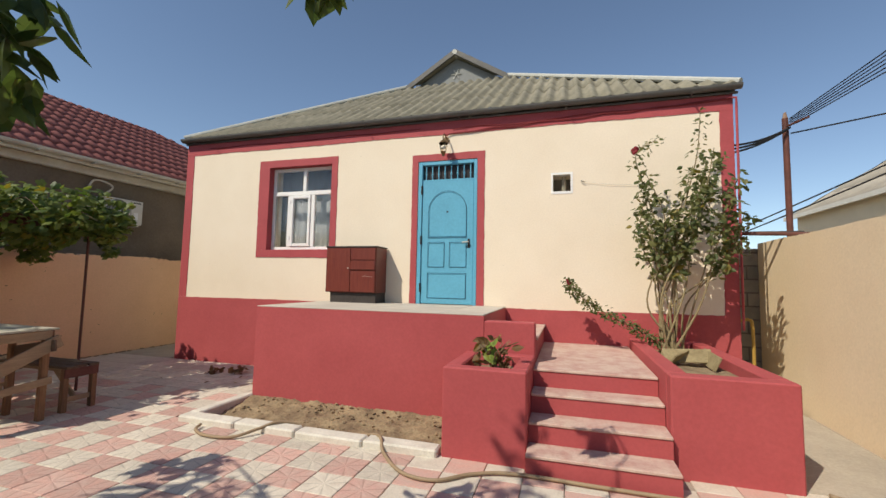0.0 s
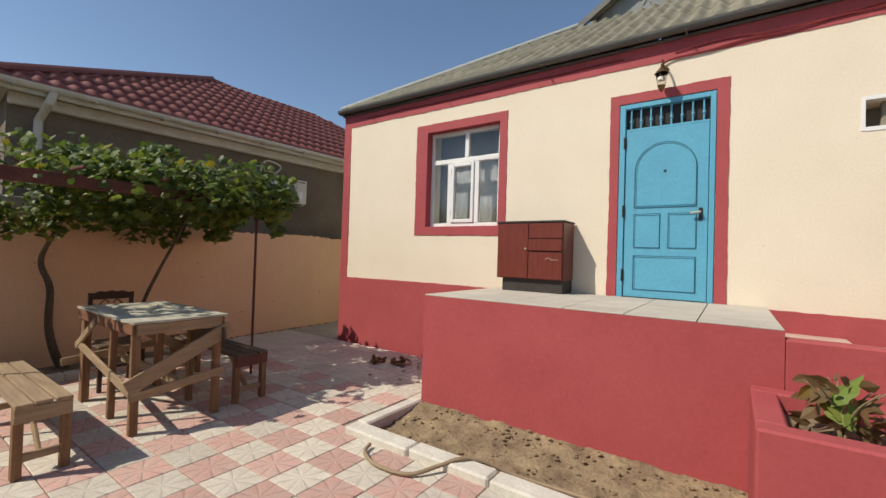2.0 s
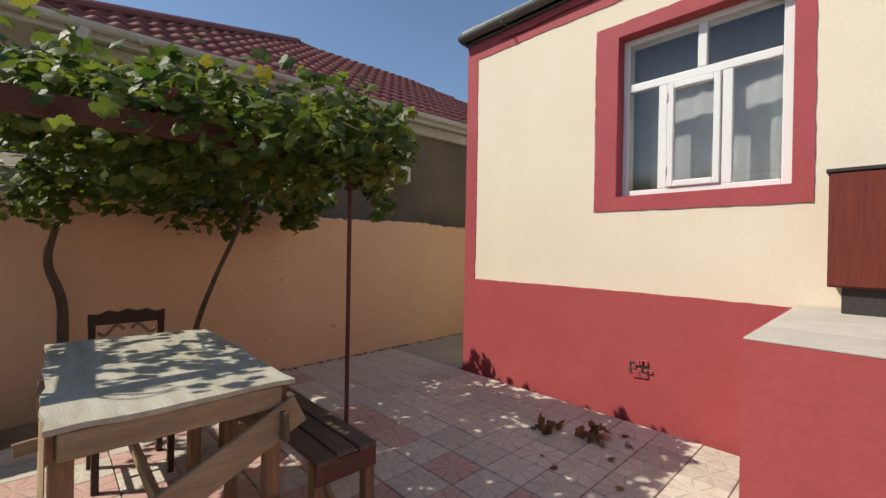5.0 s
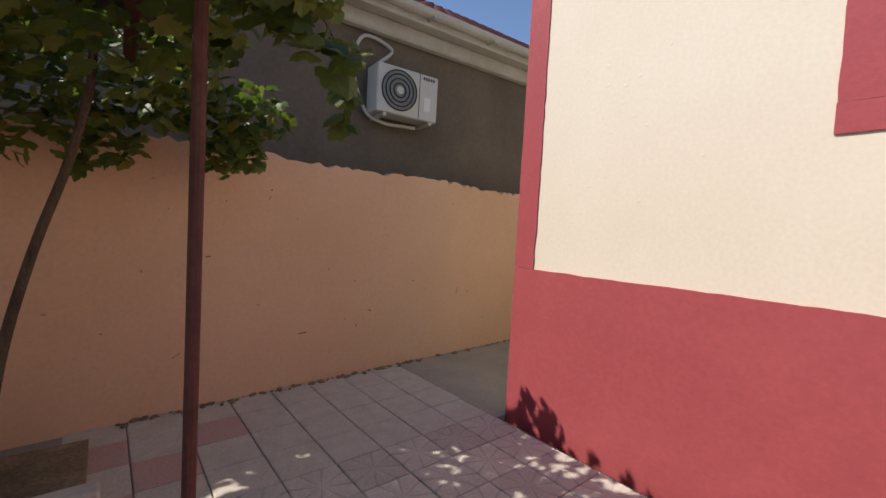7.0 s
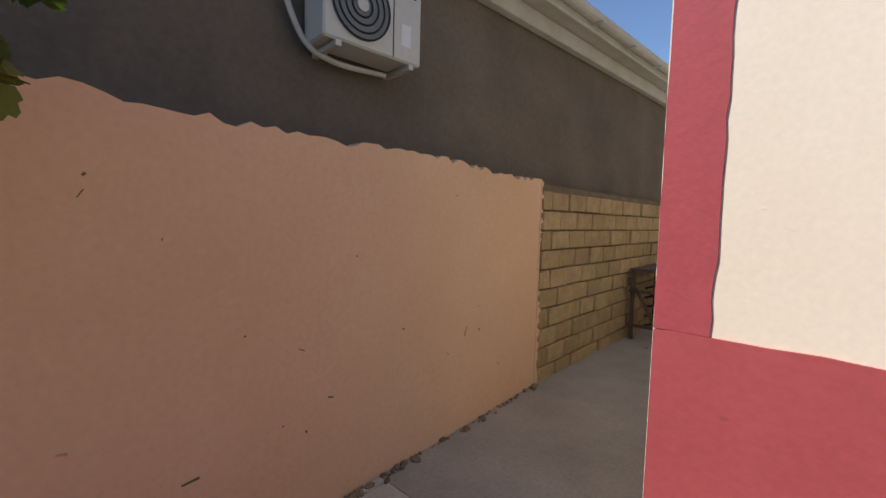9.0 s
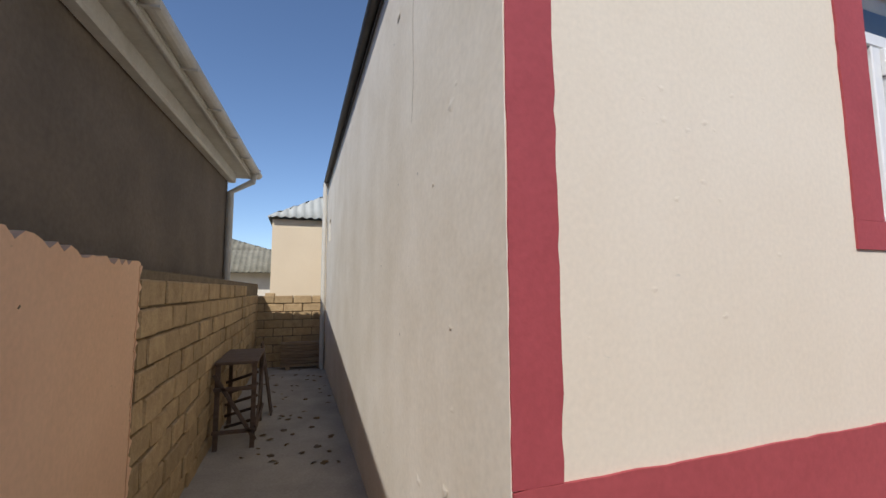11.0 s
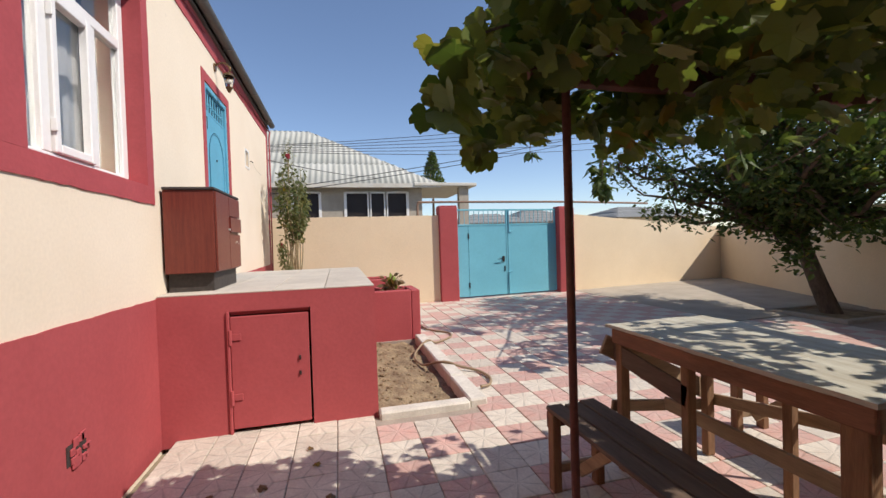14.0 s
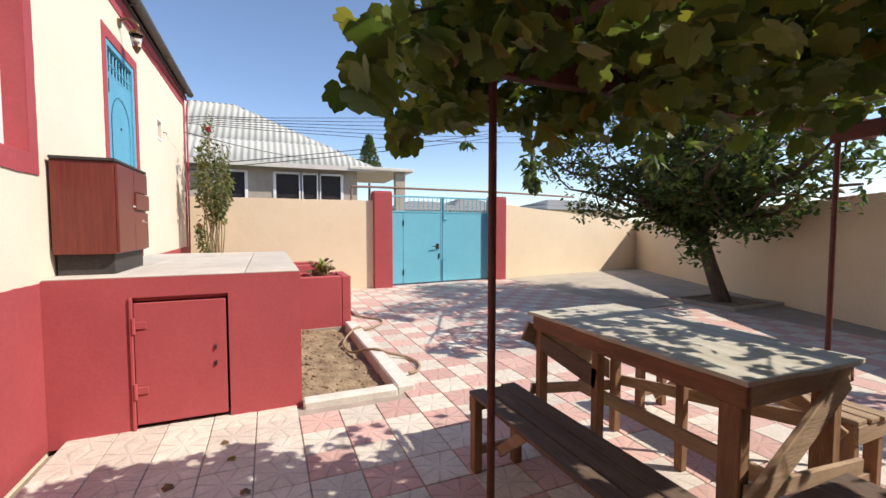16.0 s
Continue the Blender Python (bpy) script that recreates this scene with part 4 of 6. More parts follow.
for k in range(170):
    y = rc2.uniform(-2.2, 1.66)
    x = -0.95 - 0.04644 * (y + 7.6) + abs(rc2.gauss(0, 0.025)) + 0.008
    r = rc2.choice((0.006, 0.01, 0.014, 0.022))
    bmesh.ops.create_icosphere(bm, subdivisions=1, radius=r, matrix=pose(x, y, 0.004, 0, 0, rc2.uniform(0, 90)) @ Matrix.Diagonal((1, 1.6, 0.6, 1)))
tagged(link("wall_foot_rubble", bm, SOIL), "dirt and plaster crumbs along the foot of the wall", "rubble", "", "stuff")

# raised bed along the left wall
struct("left_bed_soil", cube(-1.02, -0.44, -7.2, -2.3, -0.08, 0.02), SOIL, "dark soil bed along the yard wall")
for k in range(8):
    y = -7.2 + k * 0.62
    tagged(link("kerb", cube(-0.44, -0.33, y, y + 0.612, -0.05, 0.075, 0.012), KERB), "worn pale kerb of the wall bed", "kerb", "wall bed kerbs", "structure")

# ---- gate ----
def gate_post(x, y, h):
    p = thing("gate_post", (x, y, 0), "red painted masonry gate post", "post", "gate posts")
    part("shaft", cube(x - 0.17, x + 0.17, y - 0.22, y + 0.22, -0.09, h, 0.015), RED, p)
    part("cap", cube(x - 0.16, x + 0.16, y - 0.21, y + 0.21, h, h + 0.03, 0.01), REDTRIM, p)


gate_post(9.18, -3.84, 2.22)
gate_post(9.48, -7.10, 2.20)
gate = thing("gate", (9.4, -5.4, 0), "closed light-blue double sheet-metal gate with open bars above", "gate")
GA, GB = Vector((9.28, -4.06, 0)), Vector((9.52, -6.88, 0))
gd = (GB - GA).normalized()
GM = Matrix(((gd.x, gd.y, 0, GA.x), (gd.y, -gd.x, 0, GA.y), (0, 0, 1, 0), (0, 0, 0, 1)))
GL = (GB - GA).length
for s0, s1 in [(0.0, GL / 2 - 0.006), (GL / 2 + 0.006, GL)]:
    lf = part("gate_leaf", cube(s0, s1, -0.015, 0.015, 0.04, 1.80, 0.004, GM), GATEBLUE, gate)
    for a, b, c, e in [(s0, s0 + 0.04, 0.04, 2.18), (s1 - 0.04, s1, 0.04, 2.18), (s0 + 0.04, s1 - 0.04, 2.14, 2.18), (s0 + 0.04, s1 - 0.04, 1.77, 1.81)]:
        part("rail", cube(a, b, -0.025, 0.025, c, e, 0.004, GM), GATEBLUE, lf)
    n = 11
    for k in range(1, n):
        x = s0 + (s1 - s0) * k / n
        part("bar", tube(bmesh.new(), [GM @ Vector((x, 0, 1.81)), GM @ Vector((x, 0, 2.14))], 0.008, 6), GATEBLUE, lf)
part("wicket_seam", cube(0.34, 0.347, 0.014, 0.018, 0.04, 1.77, 0, GM), DARKLINE, gate)
for x, z in [(0.33, 1.45), (0.33, 0.25), (1.30, 0.62)]:
    part("hinge", cube(x, x + 0.03, 0.015, 0.035, z, z + 0.13, 0.004, GM), IRON, gate)
lk = part("lock", cube(1.25, 1.31, 0.015, 0.04, 0.86, 1.0, 0.004, GM), IRON, gate, "dark lock plate")
part("lever", tube(bmesh.new(), [GM @ Vector((1.28, 0.03, 0.94)), GM @ Vector((1.28, 0.08, 0.94)), GM @ Vector((1.10, 0.08, 0.93))], 0.011, 6), IRON, lk)
part("bolt", tube(bmesh.new(), [GM @ Vector(v) for v in [(1.44, 0.04, 2.16), (1.44, 0.04, 1.62), (1.54, 0.04, 1.62)]], 0.013, 6), GATEBLUE, gate)
part("bolt", tube(bmesh.new(), [GM @ Vector(v) for v in [(1.52, 0.04, 0.62), (1.42, 0.04, 0.6), (1.42, 0.04, 0.05)]], 0.012, 6), GATEBLUE, gate)
gp = thing("gas_pipe", (9.6, -5.5, 0), "tan gas pipe carried over the gate", "pipe")
part("pipe", tube(bmesh.new(), smooth_path([(9.75, -3.25, 2.1), (9.75, -3.27, 2.36), (9.75, -3.5, 2.40), (9.8, -5.5, 2.40), (9.95, -7.6, 2.40), (10.4, -10.5, 2.38)], 5), 0.03, 8), CABTAN, gp)
part("support", tube(bmesh.new(), [(9.75, -3.25, -0.09), (9.75, -3.25, 2.12)], 0.03, 8), CABTAN, gp)

# ---- cabinet on the porch ----
cb = thing("cabinet", (3.68, -0.2, PZ + 0.032), "worn red-brown veneered sideboard on a dark plinth", "cabinet")
cz = PZ + 0.032
CX0, CX1, CY0, CY1 = 3.195, 4.0, -0.375, -0.02
part("plinth", cube(CX0 + 0.06, CX1 - 0.01, CY0 + 0.03, CY1, cz, cz + 0.15, 0.004), CABDARK, cb, "dark plinth")
part("body", cube(CX0, CX1, CY0, CY1, cz + 0.15, cz + 0.80, 0.004), CABRED, cb)
part("top", cube(CX0 - 0.012, CX1 + 0.012, CY0 - 0.012, CY1, cz + 0.80, cz + 0.822, 0.004), CABDARK, cb, "dark top edge")
xm = CX0 + 0.40
dl = part("door", cube(CX0 + 0.008, xm - 0.004, CY0 - 0.018, CY0 - 0.001, cz + 0.16, cz + 0.79, 0.003), CABRED, cb)
part("knob", tube(bmesh.new(), [(xm - 0.03, CY0 - 0.03, cz + 0.5), (xm - 0.03, CY0 - 0.018, cz + 0.5)], 0.01, 8), ZINC, dl)
for a, b in [(0.16, 0.46), (0.48, 0.61), (0.62, 0.79)]:
    part("drawer", cube(xm + 0.004, CX1 - 0.008, CY0 - 0.018 - (0.012 if a == 0.48 else 0), CY0 - 0.001, cz + a, cz + b, 0.003), CABRED, cb)
part("scuff", tube(bmesh.new(), smooth_path([(3.80, CY0 - 0.0195, cz + 0.38), (3.84, CY0 - 0.0195, cz + 0.40), (3.88, CY0 - 0.0195, cz + 0.38), (3.95, CY0 - 0.0195, cz + 0.38)], 4), 0.002, 4), WHITEM, cb, "pale scratch marks")


# ---- table, benches, chair ----
tb = thing("garden_table", (1.13, -3.27, 0), "weathered plank garden table with a worn painted top", "table")
TX0, TX1, TY0, TY1, TZ = 0.46, 1.80, -3.61, -2.88, 0.88
rt = random.Random(11)
bm = bmesh.new()
n = 14
ring = []
for i in range(n):
    ring.append((TX0 + (TX1 - TX0) * i / n, TY0 + rt.uniform(-0.012, 0.012)))
for i in range(8):
    ring.append((TX1 + rt.uniform(-0.012, 0.012), TY0 + (TY1 - TY0) * i / 8))
for i in range(n):
    ring.append((TX1 - (TX1 - TX0) * i / n, TY1 + rt.uniform(-0.012, 0.012)))
for i in range(8):
    ring.append((TX0 + rt.uniform(-0.015, 0.015), TY1 - (TY1 - TY0) * i / 8))
lo = [bm.verts.new((x, y, TZ - 0.018)) for x, y in ring]
hi = [bm.verts.new((x, y, TZ)) for x, y in ring]
bm.faces.new(hi)
bm.faces.new(lo[::-1])
for i in range(len(ring)):
    j = (i + 1) % len(ring)
    bm.faces.new((lo[i], lo[j], hi[j], hi[i]))
part("tabletop", bm, TABLETOP, tb, "warped board top with flaking pale paint")
for (x, y, w1) in [(0.56, -3.56, 0.085), (1.74, -3.57, 0.05), (1.74, -2.95, 0.05), (0.56, -2.95, 0.085)]:
    part("leg", cube(x - w1 / 2, x + w1 / 2, y - 0.03, y + 0.03, 0, TZ - 0.018, 0.005), WOODZ, tb)
part("middle_leg", cube(1.23, 1.28, -2.975, -2.925, 0, TZ - 0.018, 0.005), WOODZ, tb)
part("middle_leg", cube(1.20, 1.25, -3.58, -3.53, 0, TZ - 0.018, 0.005), WOODZ, tb)
for y in (-3.595, -2.91):
    part("apron", plank(bmesh.new(), (0.49, y, 0.815), (1.77, y, 0.815), 0.085, 0.022), APRON, tb)
for x in (0.50, 1.775):
    part("apron", plank(bmesh.new(), (x, -3.58, 0.815), (x, -2.925, 0.815), 0.085, 0.022), WOODY, tb)
part("brace", plank(bmesh.new(), (1.80, -3.64, 0.38), (1.80, -2.86, 0.76), 0.12, 0.022), WOODY, tb, "wide diagonal board")
part("brace", plank(bmesh.new(), (1.785, -3.62, 0.30), (1.785, -2.90, 0.38), 0.07, 0.02), WOODY, tb)
part("brace", plank(bmesh.new(), (1.80, -3.615, 0.34), (0.56, -3.615, 0.55), 0.07, 0.022), WOOD, tb)
part("brace", plank(bmesh.new(), (0.52, -3.62, 0.52), (1.0, -3.62, 0.80), 0.06, 0.022), WOOD, tb)
part("brace", plank(bmesh.new(), (0.44, -2.66, 0.33), (0.44, -3.42, 0.83), 0.095, 0.024), WOODY, tb, "pale splintered diagonal board")
part("brace", plank(bmesh.new(), (0.50, -2.93, 0.45), (0.50, -3.72, 0.38), 0.07, 0.022), WOODY, tb)
part("stretcher", plank(bmesh.new(), (0.56, -3.27, 0.36), (1.76, -3.27, 0.36), 0.08, 0.025), WOOD, tb)
part("brace", plank(bmesh.new(), (1.24, -2.935, 0.62), (1.86, -2.935, 0.72), 0.11, 0.02), DARKWOOD, tb)


def bench(x0, x1, y0, y1, z, material, label, slats, endwood):
    b = thing("bench", ((x0 + x1) / 2, (y0 + y1) / 2, 0), label, "bench", "benches at the table")
    wd = (y1 - y0) / slats
    for k in range(slats):
        part("slat", cube(x0 + 0.01 * k, x1 - 0.012 * ((k * 2) % 3), y0 + k * wd + 0.006, y0 + (k + 1) * wd - 0.006, z - 0.025, z, 0.004), material, b)
    for x in (x0 + 0.06, x1 - 0.06):
        for y in (y0 + 0.03, y1 - 0.03):
            part("leg", cube(x - 0.03, x + 0.03, y - 0.025, y + 0.025, 0, z - 0.025, 0.004), WOODZ, b)
        part("end_board", cube(x + 0.032 * (1 if x > (x0 + x1) / 2 else -1) - 0.011, x + 0.032 * (1 if x > (x0 + x1) / 2 else -1) + 0.011, y0 + 0.005, y1 - 0.005, z - 0.12, z - 0.026, 0.004), endwood, b)
        part("foot_rail", cube(x - 0.012, x + 0.012, y0 + 0.056, y1 - 0.056, 0.10, 0.15, 0.003), WOODY, b)
    part("rail", cube(x0 + 0.09, x1 - 0.09, (y0 + y1) / 2 - 0.012, (y0 + y1) / 2 + 0.012, z - 0.10, z - 0.028, 0.003), WOOD, b)
    part("brace", plank(bmesh.new(), (x1 - 0.09, (y0 + y1) / 2, 0.10), (x1 - 0.45, (y0 + y1) / 2, z - 0.06), 0.06, 0.02), WOOD, b)
    return b


bench(0.60, 1.98, -4.27, -3.98, 0.47, WOOD, "pale weathered plank bench with three slats", 3, WOODY)
bench(0.28, 1.735, -2.75, -2.42, 0.465, DARKWOOD, "dark weathered plank bench with a reddish end board", 3, RUST)

ch = thing("chair", (0.22, -3.2, 0), "dark carved wooden chair pushed under the table", "chair")
for x, y, z in [(0.04, -3.40, 0.95), (0.04, -3.04, 0.95), (0.40, -3.40, 0.43), (0.40, -3.04, 0.43)]:
    part("leg", cube(x - 0.018, x + 0.018, y - 0.018, y + 0.018, 0, z, 0.004), CHAIRWOOD, ch)
part("seat", cube(0.03, 0.43, -3.43, -3.01, 0.43, 0.465, 0.012), DARKWOOD, ch, "worn seat")
bm = bmesh.new()
n = 16
prev = None
for i in range(n + 1):
    y = -3.42 + 0.40 * i / n
    z = 0.955 + 0.02 * math.sin(math.pi * i / n) + 0.008 * math.cos(i * 1.57)
    cur = [bm.verts.new(v) for v in [(0.025, y, 0.89), (0.055, y, 0.89), (0.055, y, z), (0.025, y, z)]]
    if prev:
        for k in range(4):
            bm.faces.new((prev[k], cur[k], cur[(k + 1) % 4], prev[(k + 1) % 4]))
    else:
        bm.faces.new(cur[::-1])
    prev = cur
bm.faces.new(prev)
bmesh.ops.recalc_face_normals(bm, faces=bm.faces[:])
part("top_rail", bm, CHAIRWOOD, ch, "scalloped top rail")
for sgn in (-1, 1):
    pts = [(0.04, -3.22 + sgn * (0.02 + 0.13 * t), 0.85 + 0.03 * math.sin(6 * t)) for t in [k / 10 for k in range(11)]]
    part("scroll", tube(bmesh.new(), pts, 0.010, 6), CABTAN, ch, "pale carved scroll")
part("back_rail", cube(0.03, 0.05, -3.40, -3.04, 0.76, 0.80, 0.004), CHAIRWOOD, ch)
for a, b in [((0.04, -3.40, 0.2), (0.40, -3.40, 0.2)), ((0.04, -3.04, 0.2), (0.40, -3.04, 0.2)), ((0.22, -3.40, 0.2), (0.22, -3.04, 0.2)), ((0.40, -3.4, 0.40), (0.40, -3.04, 0.40))]:
    part("stretcher", plank(bmesh.new(), a, b, 0.03, 0.018), CHAIRWOOD, ch)

# ---- pergola and grapevine ----
pg = thing("pergola", (0.3, -3.2, 0), "red-brown rusted pipe pergola carrying a grapevine", "pergola")
for x, y, h in [(0.92, -4.36, 2.16), (0.87, -2.09, 2.12)]:
    part("post", tube(bmesh.new(), [(x, y, -0.05), (x, y, h)], 0.015, 10), RUST, pg)
part("beam", plank(bmesh.new(), (0.93, -4.75, 2.0), (0.88, -1.95, 2.0), 0.11, 0.05), RUST, pg)
part("beam", plank(bmesh.new(), (0.95, -4.36, 1.94), (-1.2, -4.30, 2.02), 0.09, 0.05), RUST, pg)
part("beam", plank(bmesh.new(), (1.0, -2.2, 2.06), (-1.3, -2.15, 2.05), 0.09, 0.05), RUST, pg)
part("beam", plank(bmesh.new(), (-0.2, -4.5, 2.1), (-0.15, -1.9, 2.1), 0.08, 0.05), DARKWOOD, pg)
for k in range(3):
    y = -3.85 + k * 0.6
    part("crosspiece", tube(bmesh.new(), [(-1.25, y, 2.12), (1.25, y + 0.05, 2.09)], 0.016, 8), RUST, pg)
bm = bmesh.new()
rw = random.Random(2)
for k in range(5):
    a = rw.uniform(0, 6.28)
    tube(bm, smooth_path([(0.92 + 0.03 * math.cos(a), -4.36 + 0.03 * math.sin(a), 2.0), (0.92 + 0.10 * math.cos(a + 1), -4.36 + 0.10 * math.sin(a + 1), 2.12), (0.92 + 0.05 * math.cos(a + 2), -4.36 + 0.05 * math.sin(a + 2), 2.24)], 4), 0.005, 5)
part("wire_tie", bm, WHITEM, pg, "loose wire ties")

vine = thing("grapevine", (-0.9, -3.3, 0), "leafy grapevine spread over the pergola, some leaves yellowing", "vine")
rv = random.Random(21)
for pts, r in [([(-0.80, -3.35, -0.02), (-0.95, -3.42, 0.12), (-0.97, -3.5, 0.5), (-0.90, -3.52, 0.95), (-0.93, -3.60, 1.25), (-0.75, -3.55, 1.55), (-0.4, -3.4, 2.0), (0.5, -3.2, 2.16)], 0.05),
               ([(-0.92, -2.70, 0.0), (-0.90, -2.62, 0.6), (-0.75, -2.5, 1.1), (-0.55, -2.35, 1.6), (-0.3, -2.3, 2.0), (0.7, -2.5, 2.15)], 0.027)]:
    tr = part("trunk", tube(bmesh.new(), smooth_path(pts, 6), r, 9, 0.012), BARK, vine, "twisted dark bark", True)
for k in range(46):
    a = Vector((rv.uniform(-1.0, 0.9), rv.uniform(-4.2, -2.0), 2.15))
    d = Vector((rv.uniform(-0.5, 0.8), rv.uniform(-0.6, 0.6), 0))
    pts = [a, a + d * 0.5 + Vector((0, 0, rv.uniform(0.0, 0.15))), a + d + Vector((0, 0, rv.uniform(-0.25, 0.1)))]
    part("shoot", tube(bmesh.new(), smooth_path(pts, 4), 0.008, 5, 0.003), BARK, vine)
part("shoot", tube(bmesh.new(), smooth_path([(0.7, -2.0, 2.08), (0.62, -1.75, 1.98), (0.52, -1.60, 1.86), (0.41, -1.53, 1.68)], 5), 0.005, 5, 0.002), BARK, vine)
spots = []


def grape_spot(p, down=0.5):
    nrm = Vector((0.2, -0.3, 0.9)) + rvec(rv) * 1.1
    tip = Vector((rv.uniform(-1, 1), rv.uniform(-1, 1), -down - rv.random()))
    spots.append((p, nrm, tip, rv.uniform(0.05, 0.10)))


while len(spots) < 4700:
    x, y = rv.uniform(-1.25, 1.30), rv.uniform(-4.65, -1.85)
    dens = 0.62 + 0.9 * noise.noise(Vector((x * 1.6, y * 1.6, 3.0)))
    if x > 0.9 and y < -2.9:
        dens *= 0.22
    if y < -3.75:
        dens *= 0.22
    if rv.random() > dens:
        continue
    top = 2.36 + 0.22 * noise.noise(Vector((x * 1.3, y * 1.3, 8.0)))
    lo = 1.98
    if x > 0.95 or y > -2.1:
        lo = 1.86
    if x < -0.3:
        lo = 1.80
    grape_spot(Vector((x, y, rv.uniform(lo, top))))
# drooping sprays at the edges
for cx, cy, cz, n, s in [(1.05, -1.95, 2.12, 90, 0.17), (1.25, -2.15, 2.02, 130, 0.20), (1.0, -2.0, 1.92, 50, 0.13), (1.05, -2.5, 1.88, 50, 0.14), (1.25, -2.7, 2.02, 80, 0.22), (-0.8, -1.95, 1.95, 100, 0.2), (-0.70, -1.58, 1.90, 110, 0.19),
                         (-0.86, -1.66, 1.72, 110, 0.18), (-0.9, -2.3, 1.70, 110, 0.2), (-0.9, -2.7, 1.7, 90, 0.22), (-0.6, -4.0, 1.72, 120, 0.2), (-0.7, -3.6, 1.72, 110, 0.22), (0.35, -4.45, 1.98, 70, 0.18), (0.9, -3.1, 2.12, 90, 0.25), (0.45, -3.0, 2.40, 110, 0.2), (0.2, -2.3, 2.38, 90, 0.2), (-0.5, -3.2, 1.8, 90, 0.2),
                         (0.5, -2.5, 1.93, 60, 0.22), (0.2, -2.9, 1.92, 60, 0.25), (0.65, -3.2, 1.95, 50, 0.25), (0.1, -2.2, 1.95, 50, 0.22), (0.8, -2.7, 1.92, 50, 0.2), (0.3, -3.5, 1.92, 30, 0.22), (0.0, -3.2, 1.9, 50, 0.22),
                         (0.41, -1.53, 1.70, 4, 0.035), (0.46, -1.55, 1.78, 6, 0.05), (0.54, -1.60, 1.86, 10, 0.06), (0.60, -1.73, 1.94, 18, 0.10), (0.66, -1.90, 2.02, 44, 0.14), (0.86, -1.78, 1.74, 16, 0.08), (0.84, -1.86, 1.86, 24, 0.10)]:
    for k in range(n):
        v = rvec(rv)
        grape_spot(Vector((cx, cy, cz)) + Vector((v.x * s * 1.2, v.y * s * 1.2, v.z * s)), 0.8)
leaves("foliage", spots, GRAPE, VINE_LEAF, vine, "broad lobed grape leaves")


# ---- yard tree ----
def limb(bm, a, b, r0, r1, r, bend=0.15, n=5):
    a, b = Vector(a), Vector(b)
    L = (b - a).length
    pts = [a]
    for i in range(1, n):
        pts.append(a.lerp(b, i / n) + rvec(r) * L * bend * 0.5)
    pts.append(b)
    tube(bm, smooth_path(pts, 3), r0, 7, r1)
    return pts


def tree(at, fork, crown, spread, n_limbs, n_leaves, size, seed, label, extra=()):
    r = random.Random(seed)
    t = thing("tree", at, label, "tree")
    a = Vector(at)
    part("trunk", tube(bmesh.new(), smooth_path([a - Vector((0, 0, 0.1)), a.lerp(Vector(fork), 0.35) + Vector((0.04, 0, 0)), Vector(fork)], 6), 0.15, 12, 0.11), BARK, t, "leaning grey-brown trunk", True)
    spots = []
    ends = []
    c = Vector(crown)
    for k in range(n_limbs):
        ang = 2 * math.pi * k / n_limbs + r.uniform(-0.3, 0.3)
        e = c + Vector((math.cos(ang) * spread[0], math.sin(ang) * spread[1], r.uniform(-0.5, 0.8) * spread[2])) * r.uniform(0.6, 0.95)
        ends.append(e)
    ends += [Vector(e) for e in extra]
    for e in ends:
        bm = bmesh.new()
        pts = limb(bm, fork, e, 0.07, 0.018, r)
        subs = []
        for k in range(7):
            o = pts[r.randrange(1, len(pts))]
            q = o + rvec(r) * 0.95 + Vector((0, 0, 0.15))
            limb(bm, o, q, 0.02, 0.006, r, 0.2, 3)
            subs.append((o, q))
        part("limb", bm, BARK, t, "", True)
        for o, q in subs:
            for k in range(n_leaves):
                p = o.lerp(q, r.uniform(0.2, 1.15)) + rvec(r) * 0.26
                spots.append((p, Vector((0, 0, 1)) + rvec(r) * 1.0, Vector((r.uniform(-1, 1), r.uniform(-1, 1), -0.9)), size * r.uniform(0.7, 1.3)))
    leaves("crown", spots, OVAL, TREE_LEAF, t, "dense dark green foliage")
    return t


yard_tree = tree((4.72, -9.32, 0), (5.15, -9.1, 1.45), (4.9, -8.9, 2.75), (2.6, 2.3, 0.95), 15, 75, 0.115, 5, "leafy fruit tree leaning in a square of bare soil",
     [(6.6, -7.2, 2.2), (6.8, -8.2, 1.8), (3.2, -7.0, 2.6), (6.9, -6.9, 2.9), (2.6, -8.8, 2.0), (3.3, -8.2, 1.9), (5.6, -7.5, 1.95), (3.2, -9.6, 2.4), (2.4, -8.0, 2.7), (4.2, -7.6, 2.0), (3.9, -8.0, 4.3), (3.2, -7.4, 4.1), (4.6, -7.5, 4.5), (5.2, -8.2, 4.4), (2.8, -6.7, 3.9), (4.4, -6.7, 4.2), (5.6, -8.7, 4.6), (5.9, -7.7, 4.3), (3.7, -7.0, 4.5), (5.0, -7.0, 4.4)])
tsq = thing("tree_kerb", (4.72, -9.32, 0), "square cement kerb round the tree", "kerb")
for a, b, c, d in [(4.1, 5.35, -8.72, -8.62), (4.1, 5.35, -10.02, -9.92), (4.1, 4.2, -9.92, -8.72), (5.25, 5.35, -9.92, -8.72)]:
    part("kerb_side", cube(a, b, c, d, -0.03, 0.05, 0.01), CONC, tsq)
part("soil", cube(4.2, 5.25, -9.92, -8.72, -0.03, 0.012), SOIL, tsq, "bare soil")


